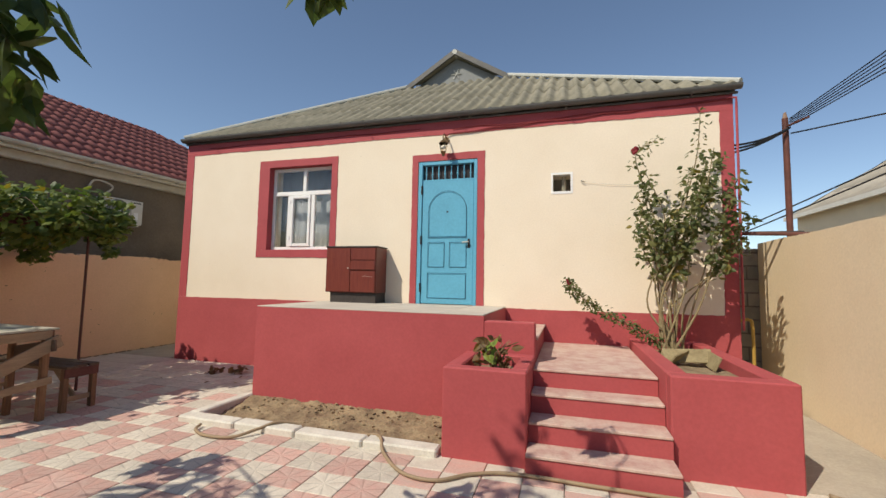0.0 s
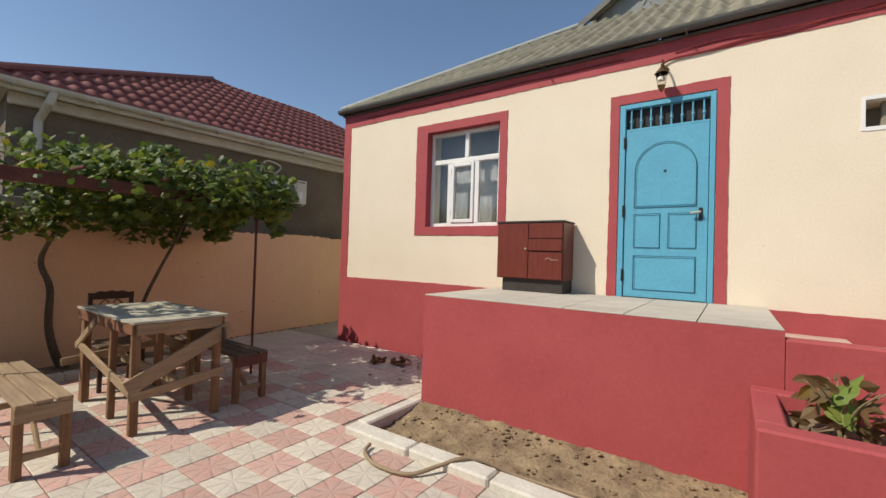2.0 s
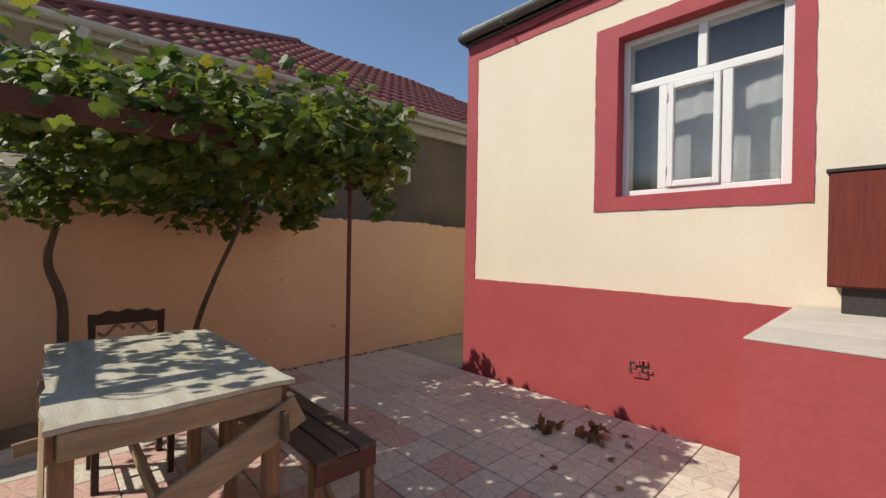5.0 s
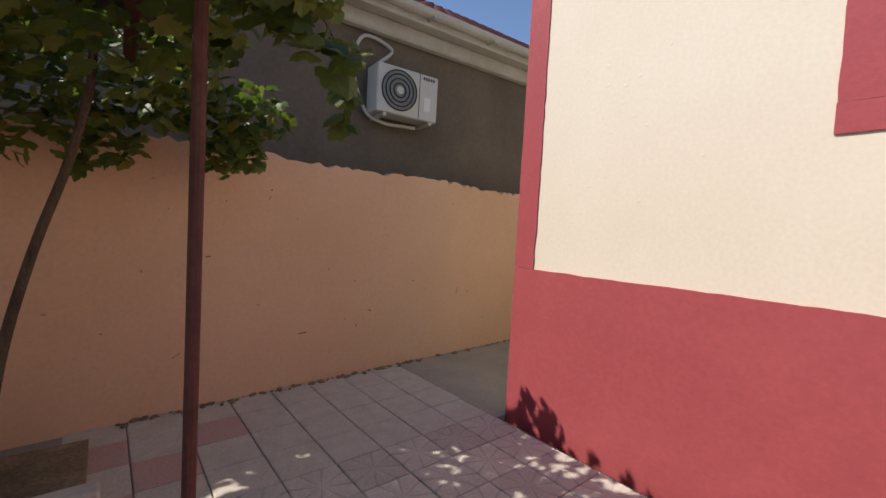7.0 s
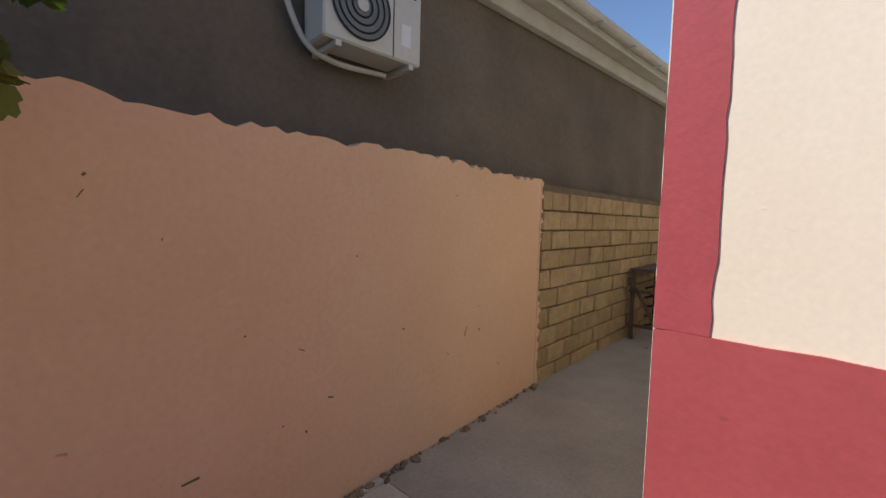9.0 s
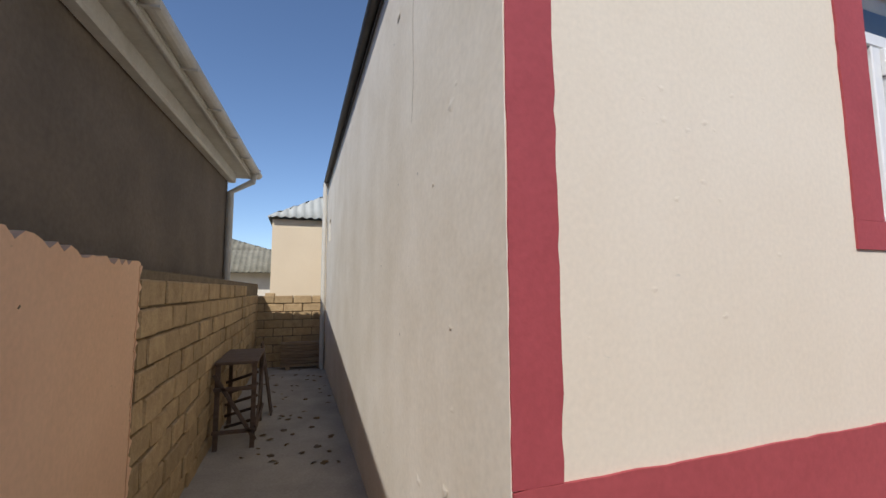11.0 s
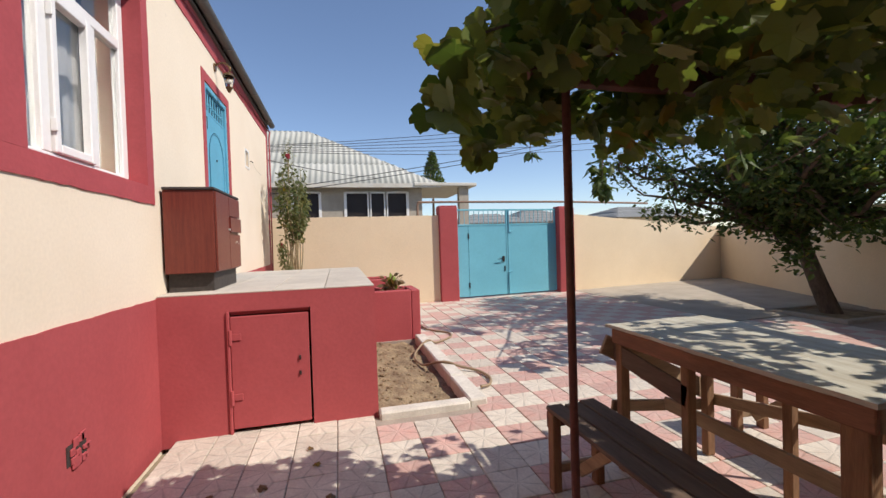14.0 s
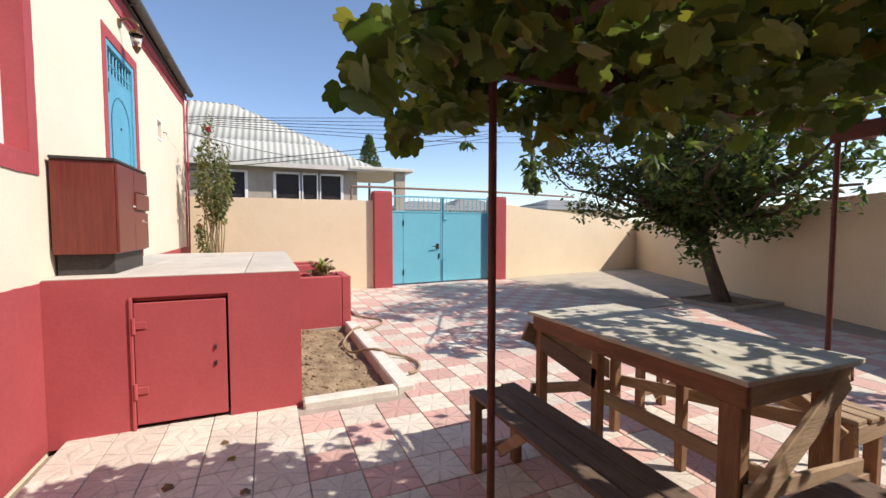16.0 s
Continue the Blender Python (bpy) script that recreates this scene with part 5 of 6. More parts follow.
def boughs(t, runs, clusters, size, seed):
    """Long overhanging boughs of a tree with hanging clusters of leaves."""
    r = random.Random(seed)
    joints = []
    for num, pts in enumerate(runs):
        path = smooth_path(pts, 6)
        joints += path
        part("limb", tube(bmesh.new(), path, (0.04, 0.014, 0.010, 0.035)[num], 8, 0.007), BARK, t, "long overhanging bough", True)
    spots = []
    for c, n, s in clusters:
        c = Vector(c)
        near = min(joints, key=lambda q: (q - c).length)
        part("twig", tube(bmesh.new(), smooth_path([near, near.lerp(c, 0.6) + Vector((0, 0, 0.06)), c], 5), 0.012, 6, 0.004), BARK, t)
        for k in range(n):
            spots.append((c + rvec(r) * s, Vector((0, 0, 0.5)) + rvec(r), Vector((r.uniform(-0.4, 0.4), r.uniform(-0.4, 0.4), -1.4)), size * r.uniform(0.7, 1.3)))
    leaves("bough_leaves", spots, OVAL, TREE_LEAF, t, "long drooping leaves")


# fourth bough and last four clusters are unseen, added to dapple the left floor
boughs(yard_tree, [[(5.15, -9.1, 1.42), (4.9, -8.2, 2.6), (4.4, -6.9, 3.3), (3.2, -6.0, 3.2), (2.80, -5.1, 2.6)], [(4.4, -6.9, 3.3), (4.8, -5.8, 3.2), (4.75, -5.0, 2.75)], [(4.8, -5.8, 3.2), (5.4, -4.9, 3.2), (5.58, -4.3, 2.95)], [(4.9, -8.2, 2.6), (2.8, -8.3, 3.2), (0.8, -8.0, 3.3), (-1.0, -7.4, 3.0)]],
       [((4.72, -4.9, 2.36), 40, 0.17), ((4.58, -4.84, 2.10), 26, 0.13), ((5.58, -4.27, 2.74), 14, 0.08), ((2.78, -5.05, 2.40), 34, 0.18), ((2.62, -4.92, 2.10), 16, 0.09), ((2.5, -6.2, 3.1), 90, 0.4), ((2.3, -7.0, 3.2), 150, 0.6), ((3.2, -7.5, 3.3), 150, 0.7), ((-0.9, -7.5, 2.9), 210, 0.45), ((-0.3, -7.9, 3.0), 230, 0.5), ((-1.4, -7.1, 2.8), 200, 0.45), ((0.6, -8.1, 3.2), 180, 0.5)], 0.16, 9)

# ---- rose bush by the house corner, planter plants ----
rb = thing("rose_bush", (7.85, -0.5, 0.64), "tall straggly climbing rose with sparse leaves", "shrub")
rr = random.Random(14)
spots = []
for k in range(17):
    b = Vector((7.75 + rr.uniform(-0.16, 0.16), -0.5 + rr.uniform(-0.12, 0.12), 0.62))
    ang = rr.uniform(-1, 1)
    hgt = rr.uniform(1.45, 2.35)
    e = Vector((7.98 + ang * 0.62, -0.5 + rr.uniform(-0.3, 0.25), 0.64 + hgt))
    m1 = b.lerp(e, 0.35) + Vector((rr.uniform(-0.25, 0.15), rr.uniform(-0.08, 0.08), 0))
    m2 = b.lerp(e, 0.7) + Vector((rr.uniform(-0.15, 0.1), rr.uniform(-0.1, 0.1), 0))
    path = smooth_path([b, m1, m2, e], 6)
    part("stem", tube(bmesh.new(), path, 0.013, 6, 0.004), STALK, rb)
    for p in path[11::2]:
        for q in range(24):
            spots.append((p + rvec(rr) * 0.13, Vector((0, -0.4, 0.6)) + rvec(rr), Vector((rr.uniform(-1, 1), rr.uniform(-1, 1), -0.5)), rr.uniform(0.06, 0.10)))
for path in [[(7.75, -0.5, 1.6), (7.5, -0.5, 2.5), (7.40, -0.5, 2.95), (7.62, -0.5, 3.12)], [(7.9, -0.45, 2.3), (8.05, -0.45, 2.9), (8.1, -0.45, 3.42)]]:
    pth = smooth_path(path, 7)
    part("stem", tube(bmesh.new(), pth, 0.009, 6, 0.004), STALK, rb)
    for p in pth[7:]:
        for q in range(5):
            spots.append((p + rvec(rr) * 0.10, Vector((0, -0.4, 0.6)) + rvec(rr), Vector((rr.uniform(-1, 1), rr.uniform(-1, 1), -0.5)), rr.uniform(0.045, 0.075)))
leaves("foliage", spots, OVAL, ROSE_LEAF, rb, "small dull green leaves")
bm = bmesh.new()
for k in range(8):
    bmesh.ops.create_icosphere(bm, subdivisions=1, radius=0.028, matrix=pose(7.40 + rr.uniform(-0.03, 0.03), -0.5 + rr.uniform(-0.03, 0.03), 3.0 + rr.uniform(-0.03, 0.03)))
part("bloom", bm, PETAL, rb, "withered dark red bloom")

br = thing("rose_branch", (7.45, -0.5, 0.74), "low arching rose branch lying over the planter edge", "shrub")
pth = smooth_path([(7.65, -0.5, 0.74), (7.35, -0.48, 0.92), (7.0, -0.45, 1.10), (6.75, -0.45, 1.28), (6.62, -0.45, 1.44)], 7)
part("stem", tube(bmesh.new(), pth, 0.011, 6, 0.004), STALK, br)
spots = []
for p in pth:
    for q in range(16):
        spots.append((p + rvec(rr) * 0.085, Vector((0, -0.4, 0.6)) + rvec(rr), Vector((rr.uniform(-1, 1), rr.uniform(-1, 1), -0.5)), rr.uniform(0.04, 0.06)))
leaves("foliage", spots, OVAL, ROSE_LEAF, br)
part("bloom", tube(bmesh.new(), [(6.64, -0.45, 1.40), (6.60, -0.45, 1.47)], 0.03, 6, 0.01), PETAL, br, "withered reddish tip")

pl = thing("planter_plant", (5.97, -2.1, 0.62), "half-dried broad-leaved plant with a few green leaves", "plant")
spots, dry = [], []
for k in range(5):
    a = rr.uniform(0, 6.28)
    spots.append((Vector((5.97 + 0.06 * math.cos(a), -2.12 + 0.06 * math.sin(a), 0.68 + rr.uniform(0, 0.12))), Vector((math.cos(a), math.sin(a), 0.7)), Vector((math.cos(a) * 0.25, math.sin(a) * 0.25, 1)), rr.uniform(0.2, 0.32)))
for k in range(60):
    a = rr.uniform(0, 6.28)
    q = rr.uniform(0.03, 0.17)
    dry.append((Vector((5.99 + q * math.cos(a), -2.08 + 0.8 * q * math.sin(a), 0.64 + rr.uniform(0, 0.28))), rvec(rr), Vector((math.cos(a), math.sin(a), rr.uniform(-1, 0.6))), rr.uniform(0.06, 0.13)))
leaves("green_leaves", spots, OVAL, BROAD_LEAF, pl, "fresh green leaves")
leaves("dry_leaves", dry, OVAL, DRY_LEAF, pl, "withered brown leaves")
for k in range(7):
    a = rr.uniform(0, 6.28)
    part("stem", tube(bmesh.new(), smooth_path([(5.98, -2.1, 0.6), (5.98 + 0.05 * math.cos(a), -2.1 + 0.05 * math.sin(a), 0.78), (5.98 + 0.16 * math.cos(a), -2.1 + 0.14 * math.sin(a), 0.9)], 4), 0.008, 6, 0.003), STALK, pl)
pt = thing("broken_pot", (7.72, -1.25, 0.64), "broken pale green pot lying in the planter", "pot")
part("shard", plank(bmesh.new(), (7.52, -1.15, 0.72), (7.95, -1.15, 0.74), 0.16, 0.02, (0, 0.7, 0.7)), STALK, pt)
part("shard", plank(bmesh.new(), (7.55, -1.35, 0.70), (7.75, -1.05, 0.73), 0.14, 0.02, (0.6, 0, 0.7)), STALK, pt)
part("shard", plank(bmesh.new(), (7.92, -1.4, 0.70), (7.90, -1.0, 0.73), 0.14, 0.02, (0.3, 0, 0.7)), STALK, pt)
yp = thing("standpipe", (8.72, 0.1, 0), "yellow bent gas pipe at the house corner", "pipe")
part("pipe", tube(bmesh.new(), smooth_path([(8.62, 0.15, 1.0), (8.70, 0.1, 1.02), (8.73, 0.08, 0.9), (8.73, 0.08, 0.0)], 5), 0.018, 8), YELLOW, yp)

# ---- garden hose ----
hs = thing("garden_hose", (4.5, -2.6, 0), "tan rubber garden hose lying over the kerb", "hose")
pts = [(3.31, -2.58, 0.03), (3.36, -2.68, 0.02), (3.55, -2.76, 0.02), (3.80, -2.72, 0.02), (3.93, -2.55, 0.05), (4.02, -2.44, 0.08), (4.12, -2.34, 0.06), (4.35, -2.22, -0.02), (4.75, -2.20, -0.02), (4.98, -2.33, 0.05), (5.10, -2.46, 0.08), (5.18, -2.58, 0.02), (5.45, -2.86, 0.02), (5.72, -2.90, 0.02), (5.95, -2.72, 0.02), (6.25, -2.62, 0.02), (6.9, -2.63, 0.02), (7.5, -2.62, 0.02), (7.95, -2.50, 0.02), (8.25, -2.52, 0.02), (8.42, -2.38, 0.02), (8.30, -2.24, 0.02)]
part("tube", tube(bmesh.new(), smooth_path(pts, 8), 0.014, 8), HOSE, hs, "", True)

# ---- fallen leaves ----
spots = []
rl = random.Random(31)
for k in range(10):
    spots.append((Vector((rl.uniform(1.2, 3.0), rl.uniform(-1.4, -0.15), 0.012)), Vector((0, 0, 1)) + rvec(rl) * 0.4, rvec(rl), rl.uniform(0.03, 0.06)))
for k in range(60):
    spots.append((Vector((rl.uniform(-1.1, -0.05), rl.uniform(3.0, 8.2), 0.01)), Vector((0, 0, 1)) + rvec(rl) * 0.4, rvec(rl), rl.uniform(0.04, 0.08)))
for cx, cy in [(1.62, -0.75), (1.95, -0.62)]:
    for k in range(14):
        spots.append((Vector((cx + rl.uniform(-0.09, 0.09), cy + rl.uniform(-0.09, 0.09), 0.02 + rl.random() * 0.04)), rvec(rl), rvec(rl), rl.uniform(0.05, 0.1)))
fl = thing("fallen_leaves", (1.8, -0.6, 0), "dry fallen leaves scattered on the paving", "leaves")
fl["kind"] = "stuff"
leaves("litter", spots, GRAPE, DRY_LEAF, fl, "", "stuff")

# ---- neighbour house with the red roof ----
nh = thing("house", (-5, 1.2, 0), "grey rendered neighbour house with a red metal-tile roof", "house", "neighbour houses")
NA = math.atan(0.065)
NM = pose(-1.65, 6.15, 0, 0, 0, -math.degrees(NA))


def nh_box(x0, x1, y0, y1, z0, z1, bevel=0.0):
    return cube(x0, x1, y0, y1, z0, z1, bevel, NM)


part("wall", nh_box(-6.2, 0.0, -9.9, 0.0, -0.09, 3.46), GREYWALL, nh, "dark grey cement render")
ex, ey0, ey1, ez = 0.38, -10.2, 0.35, 3.52
pk = [(-2.75, -6.3, 5.50), (-3.4, -3.6, 5.50)]
T = lambda v: NM @ Vector(v)
for a, b, c, d in [((ex, ey0, ez), (ex, ey1, ez), pk[0], pk[1]), ((-6.6, ey0, ez), (ex, ey0, ez), pk[0], pk[0]), ((ex, ey1, ez), (-6.6, ey1, ez), pk[1], pk[1]), ((-6.6, ey1, ez), (-6.6, ey0, ez), pk[1], pk[0])]:
    part("roof_slope", sheet_roof(bmesh.new(), T(a), T(b), T(c), T(d), 0.19, 0.02, 0.35, 0.035, 6), REDROOF, nh, "dark red pressed metal tiles", True)
part("soffit", nh_box(-6.55, ex - 0.05, ey0 + 0.05, ey1 - 0.05, 3.44, 3.47), WHITEM, nh)
part("cornice", nh_box(0.0, 0.12, -9.9, 0.0, 3.28, 3.44, 0.02), WHITEM, nh, "cream moulded cornice")
part("fascia", nh_box(ex - 0.09, ex - 0.06, ey0 + 0.04, ey1 - 0.04, 3.40, 3.53, 0.004), WHITEM, nh)
part("fascia", nh_box(-6.55, ex - 0.09, ey0 + 0.02, ey0 + 0.05, 3.40, 3.53, 0.004), WHITEM, nh)
part("gutter", gutter(T((ex, ey0, 3.52)), T((ex, ey1, 3.52)), 0.07, WHITEM, ""), WHITEM, nh, "off-white gutter")
for k in range(13):
    y = ey0 + 0.3 + k * 0.82
    part("gutter_bracket", nh_box(ex - 0.09, ex + 0.08, y, y + 0.025, 3.435, 3.455), WHITEM, nh)
for y, x in [(-9.6, 0.06), (-0.06, 0.06)]:
    part("downpipe", tube(bmesh.new(), [T((ex, y + 0.1, 3.46)), T((ex - 0.02, y + 0.06, 3.32)), T((x, y, 3.12)), T((x, y, 1.0))], 0.05, 10), WHITEM, nh, "off-white downpipe")
for a, b in [((ex, ey0, ez + 0.05), pk[0]), ((ex, ey1, ez + 0.05), pk[1]), (pk[0], pk[1]), ((-6.6, ey0, ez + 0.05), pk[0])]:
    part("ridge_cap", tube(bmesh.new(), [T(a), T((b[0], b[1], b[2] + 0.04))], 0.06, 8), REDROOF, nh)

# ---- air conditioner ----
ac = thing("air_conditioner", (-1.85, 0.35, 2.45), "white split air-conditioner outdoor unit on the grey wall", "air conditioner")
AM = pose(-2.03, 0.20, 2.43, 0, 0, 90 - math.degrees(NA))
# local x along the wall, local -y towards the yard
part("casing", cube(-0.36, 0.36, -0.29, -0.04, 0.0, 0.48, 0.012, AM), ACWHITE, ac)
ring = bmesh.new()
for rr_ in (0.20, 0.16, 0.115, 0.07):
    tube(ring, [AM @ Vector((-0.11 + rr_ * math.cos(a), -0.302, 0.245 + rr_ * math.sin(a))) for a in [2 * math.pi * k / 28 for k in range(29)]], 0.006, 5)
part("fan_guard", ring, BLACKP, ac, "dark wire fan guard")
part("fan_recess", tube(bmesh.new(), [AM @ Vector((-0.11, -0.296, 0.245)), AM @ Vector((-0.11, -0.286, 0.245))], 0.205, 28), ZINCD, ac)
part("hub", tube(bmesh.new(), [AM @ Vector((-0.11, -0.31, 0.245)), AM @ Vector((-0.11, -0.29, 0.245))], 0.04, 14), ACWHITE, ac)
part("seam", cube(0.125, 0.131, -0.293, -0.288, 0.01, 0.47, 0, AM), BLACKP, ac)
part("label", cube(0.19, 0.27, -0.292, -0.289, 0.10, 0.24, 0, AM), PVC, ac, "white rating label")
for k in range(5):
    part("logo_bar", cube(0.17 + k * 0.03, 0.19 + k * 0.03, -0.292, -0.289, 0.42, 0.45, 0, AM), BLACKP, ac)
for x in (-0.27, 0.27):
    part("bracket", cube(x - 0.02, x + 0.02, -0.30, 0.0, -0.04, -0.005, 0.003, AM), WHITEM, ac)
part("pipe", tube(bmesh.new(), smooth_path([AM @ Vector(v) for v in [(-0.30, -0.12, 0.5), (-0.10, -0.06, 0.72), (-0.42, -0.05, 0.78), (-0.52, -0.05, 0.45), (-0.40, -0.08, 0.05), (-0.2, -0.1, -0.06), (0.2, -0.1, -0.05)]], 6), 0.018, 8), WHITEM, ac, "white insulated pipe loop")

# ---- houses further off ----
def simple_roof(h, x0, x1, y0, y1, z, px, py0, py1, pz, material, pitch, amp, name="roof"):
    a, b = (px, py0, pz), (px, py1, pz)
    for e0, e1, r0_, r1_ in [((x1, y0, z), (x1, y1, z), a, b), ((x0, y1, z), (x0, y0, z), b, a), ((x0, y0, z), (x1, y0, z), a, a), ((x1, y1, z), (x0, y1, z), b, b)]:
        part("roof_slope", sheet_roof(bmesh.new(), e0, e1, r0_, r1_, pitch, amp, 1.5, 0.01, 4), material, h, "", True)


h2 = thing("house", (-12, -6.5, 0), "grey block-built two-storey house with a corrugated roof", "house", "neighbour houses")
part("wall", holed_wall(9.0, -0.09, 5.45, 0.3, [(5.4, 6.1, 4.0, 4.65)], pose(-9.0, -12.0, 0, 0, 0, 90)), COURSES, h2, "unrendered grey limestone blocks")
part("wall", cube(-14.0, -9.3, -3.3, -3.0, -0.09, 5.45), COURSES, h2)
part("wall", cube(-14.0, -9.3, -12.0, -11.7, -0.09, 5.45), COURSES, h2)
part("wall", cube(-14.3, -14.0, -12.0, -3.0, -0.09, 5.45), COURSES, h2)
simple_roof(h2, -14.7, -8.6, -12.4, -2.6, 5.48, -11.6, -9.4, -5.6, 6.8, ZINCD, 0.2, 0.03)
part("fascia", cube(-8.7, -8.62, -12.3, -2.7, 5.36, 5.47), WHITEM, h2)
# added dark sheet behind the window hole, in place of the room's shade
part("room_shade_sheet", cube(-10.5, -10.4, -7.0, -5.0, 3.5, 5.2), CABDARK, h2)
sh = thing("shed", (-4.6, -6.6, 0), "low block outhouse with a grey sheet roof", "shed")
part("wall", cube(-6.5, -4.0, -8.8, -5.35, -0.09, 2.62), COURSES, sh)
part("wall", cube(-6.5, -3.6, -5.3, -3.9, -0.09, 2.2), GREYWALL, sh)
simple_roof(sh, -6.8, -3.75, -9.0, -5.2, 2.66, -5.3, -7.4, -6.7, 3.65, ZINCD, 0.2, 0.02)
part("roof_edge", plank(bmesh.new(), (-3.75, -5.2, 2.72), (-5.3, -6.7, 3.68), 0.22, 0.03, (0.5, 0.5, 0)), ZINC, sh, "pale metal hip flashing")
part("lean_to_roof", plank(bmesh.new(), (-3.5, -4.6, 2.22), (-6.0, -4.6, 2.75), 1.5, 0.05, (0, 1, 0)), ASB, sh)

gh = thing("house", (19, 0, 0), "single-storey house across the street with a pale corrugated hipped roof", "house", "neighbour houses")
part("wall", holed_wall(7.6, -0.09, 3.62, 0.3, [(2.6, 3.6, 2.2, 3.45), (4.55, 5.45, 2.2, 3.45), (5.5, 6.1, 2.2, 3.45), (6.15, 7.0, 2.2, 3.45)], pose(16.3, 2.9, 0, 0, 0, -90)), CONC, gh, "grey rendered wall")
part("wall", cube(16.6, 23.0, -4.7, -4.4, -0.09, 3.62), CONC, gh)
part("wall", cube(16.6, 23.0, 2.6, 2.9, -0.09, 3.62), CONC, gh)
part("wall", cube(23.0, 23.3, -4.7, 2.9, -0.09, 3.62), CONC, gh)
for a, b in [(2.6, 3.6), (4.55, 5.45), (5.5, 6.1), (6.15, 7.0)]:
    wn = part("window", cube(16.34, 16.38, 2.9 - b, 2.9 - a, 2.2, 3.45), DARKGLASS, gh, "dark screened window")
    for s in (a, b):
        part("frame", cube(16.26, 16.34, 2.9 - s - 0.05, 2.9 - s + 0.05, 2.2, 3.45), PVC, wn)
    part("frame", cube(16.26, 16.34, 2.9 - b, 2.9 - a, 3.40, 3.47), PVC, wn)
simple_roof(gh, 15.9, 23.5, -5.4, 6.4, 3.72, 19.2, -0.2, 1.4, 6.5, ZINC, 0.22, 0.03)
part("porch_roof", cube(15.8, 20.5, -6.9, -4.3, 3.64, 3.77, 0.02), WHITEM, gh, "flat pale porch roof")
part("fascia", cube(15.85, 15.92, -5.4, 6.3, 3.58, 3.74), WHITEM, gh)
for y in (-6.4,):
    part("column", cube(16.0, 16.3, y - 0.2, y + 0.2, -0.09, 3.62), CONC, gh)

for x, y, w, d, h, mt, pz in [(30, -14, 9, 7, 2.7, CONC, 3.7), (44, -26, 12, 9, 3.4, GATEWALL, 5.2), (27, -26, 8, 8, 2.8, GATEWALL, 3.9)]:
    q = thing("house", (x, y, 0), "low distant house beyond the street", "house", "distant houses")
    part("wall", cube(x, x + w, y - d / 2, y + d / 2, -0.09, h), mt, q)
    simple_roof(q, x - 0.4, x + w + 0.4, y - d / 2 - 0.4, y + d / 2 + 0.4, h, x + w / 2, y - 1, y + 1, pz, ZINCD, 0.3, 0.03)
    for k in range(3):
        yy = y - d / 2 + (k + 0.5) * d / 3
        part("window", cube(x - 0.03, x + 0.02, yy - 0.5, yy + 0.5, h - 1.6, h - 0.5), DARKGLASS, q)

nh2 = thing("house", (20, 11.5, 0), "house across the street with a pale weathered sheet roof", "house", "neighbour houses")
part("wall", cube(16.2, 25.7, 7.3, 15.8, -0.09, 4.45), GATEWALL, nh2)
simple_roof(nh2, 15.9, 26.0, 7.0, 16.1, 4.5, 21.0, 9.5, 13.5, 8.2, CONC, 0.9, 0.03)
part("fascia", cube(15.82, 15.9, 7.0, 16.1, 4.36, 4.52), WHITEM, nh2)

# cypress-like tree far behind the gate house
ft = thing("tree", (24, -6.6, 0), "narrow dark conifer behind the far house", "tree")
part("trunk", tube(bmesh.new(), [(24, -6.95, -0.09), (24, -6.95, 5.6)], 0.14, 8, 0.03), BARK, ft)
spots = []
rf_ = random.Random(4)
for k in range(1500):
    z = rf_.uniform(4.1, 6.7)
    rad = 0.75 * min(1, (6.9 - z) / 2.2) * rf_.random() ** 0.5
    a = rf_.uniform(0, 6.28)
    spots.append((Vector((24 + rad * math.cos(a), -6.95 + rad * math.sin(a), z)), rvec(rf_), Vector((math.cos(a), math.sin(a), 0.8)), rf_.uniform(0.12, 0.22)))
leaves("crown", spots, OVAL, TREE_LEAF, ft)

# ---- utility pole and overhead cables ----
up = thing("utility_pole", (9.35, 0.55, 2.0), "rusty pipe pole on the yard wall carrying cables", "pole")
part("pole", tube(bmesh.new(), [(9.35, 0.55, -0.05), (9.35, 0.55, 3.62)], 0.035, 10), RUST, up)
part("arm", tube(bmesh.new(), [(9.35, 0.5, 3.5), (9.42, 0.15, 3.48)], 0.015, 6), RUST, up)
part("insulator", tube(bmesh.new(), [(9.35, 0.55, 3.62), (9.35, 0.55, 3.70)], 0.03, 8, 0.015), CABTAN, up)
oc = thing("overhead_cables", (12, -3, 4), "bundle of black overhead cables", "cable")


def sag(a, b, s, n=10):
    a, b = Vector(a), Vector(b)
    return [a.lerp(b, k / n) - Vector((0, 0, s * 4 * (k / n) * (1 - k / n))) for k in range(n + 1)]


for k in range(6):
    part("cable", tube(bmesh.new(), sag((9.38, 0.5, 3.50 + 0.02 * k), (13.0 + 0.1 * k, -20, 5.9 + 0.42 * k), 0.5), 0.007, 5), CABLE, oc)
for k in range(3):
    part("cable", tube(bmesh.new(), sag((8.58, 0.2, 3.1 + 0.05 * k), (9.38, 0.5, 3.48), 0.05), 0.014, 5), CABLE, oc)
part("cable", tube(bmesh.new(), sag((9.38, 0.5, 3.4), (20, -5, 4.6), 0.2), 0.010, 5), CABLE, oc)
for k in range(2):
    part("cable", tube(bmesh.new(), sag((9.2, 2.5, 2.2 + 0.08 * k), (12.5, -9, 4.6 + 0.15 * k), 0.1), 0.010, 5), CABLE, oc)
gl2 = thing("branch_pile", (9.2, 1.0, 2.05), "reddish bars lying on top of the wall", "bar")
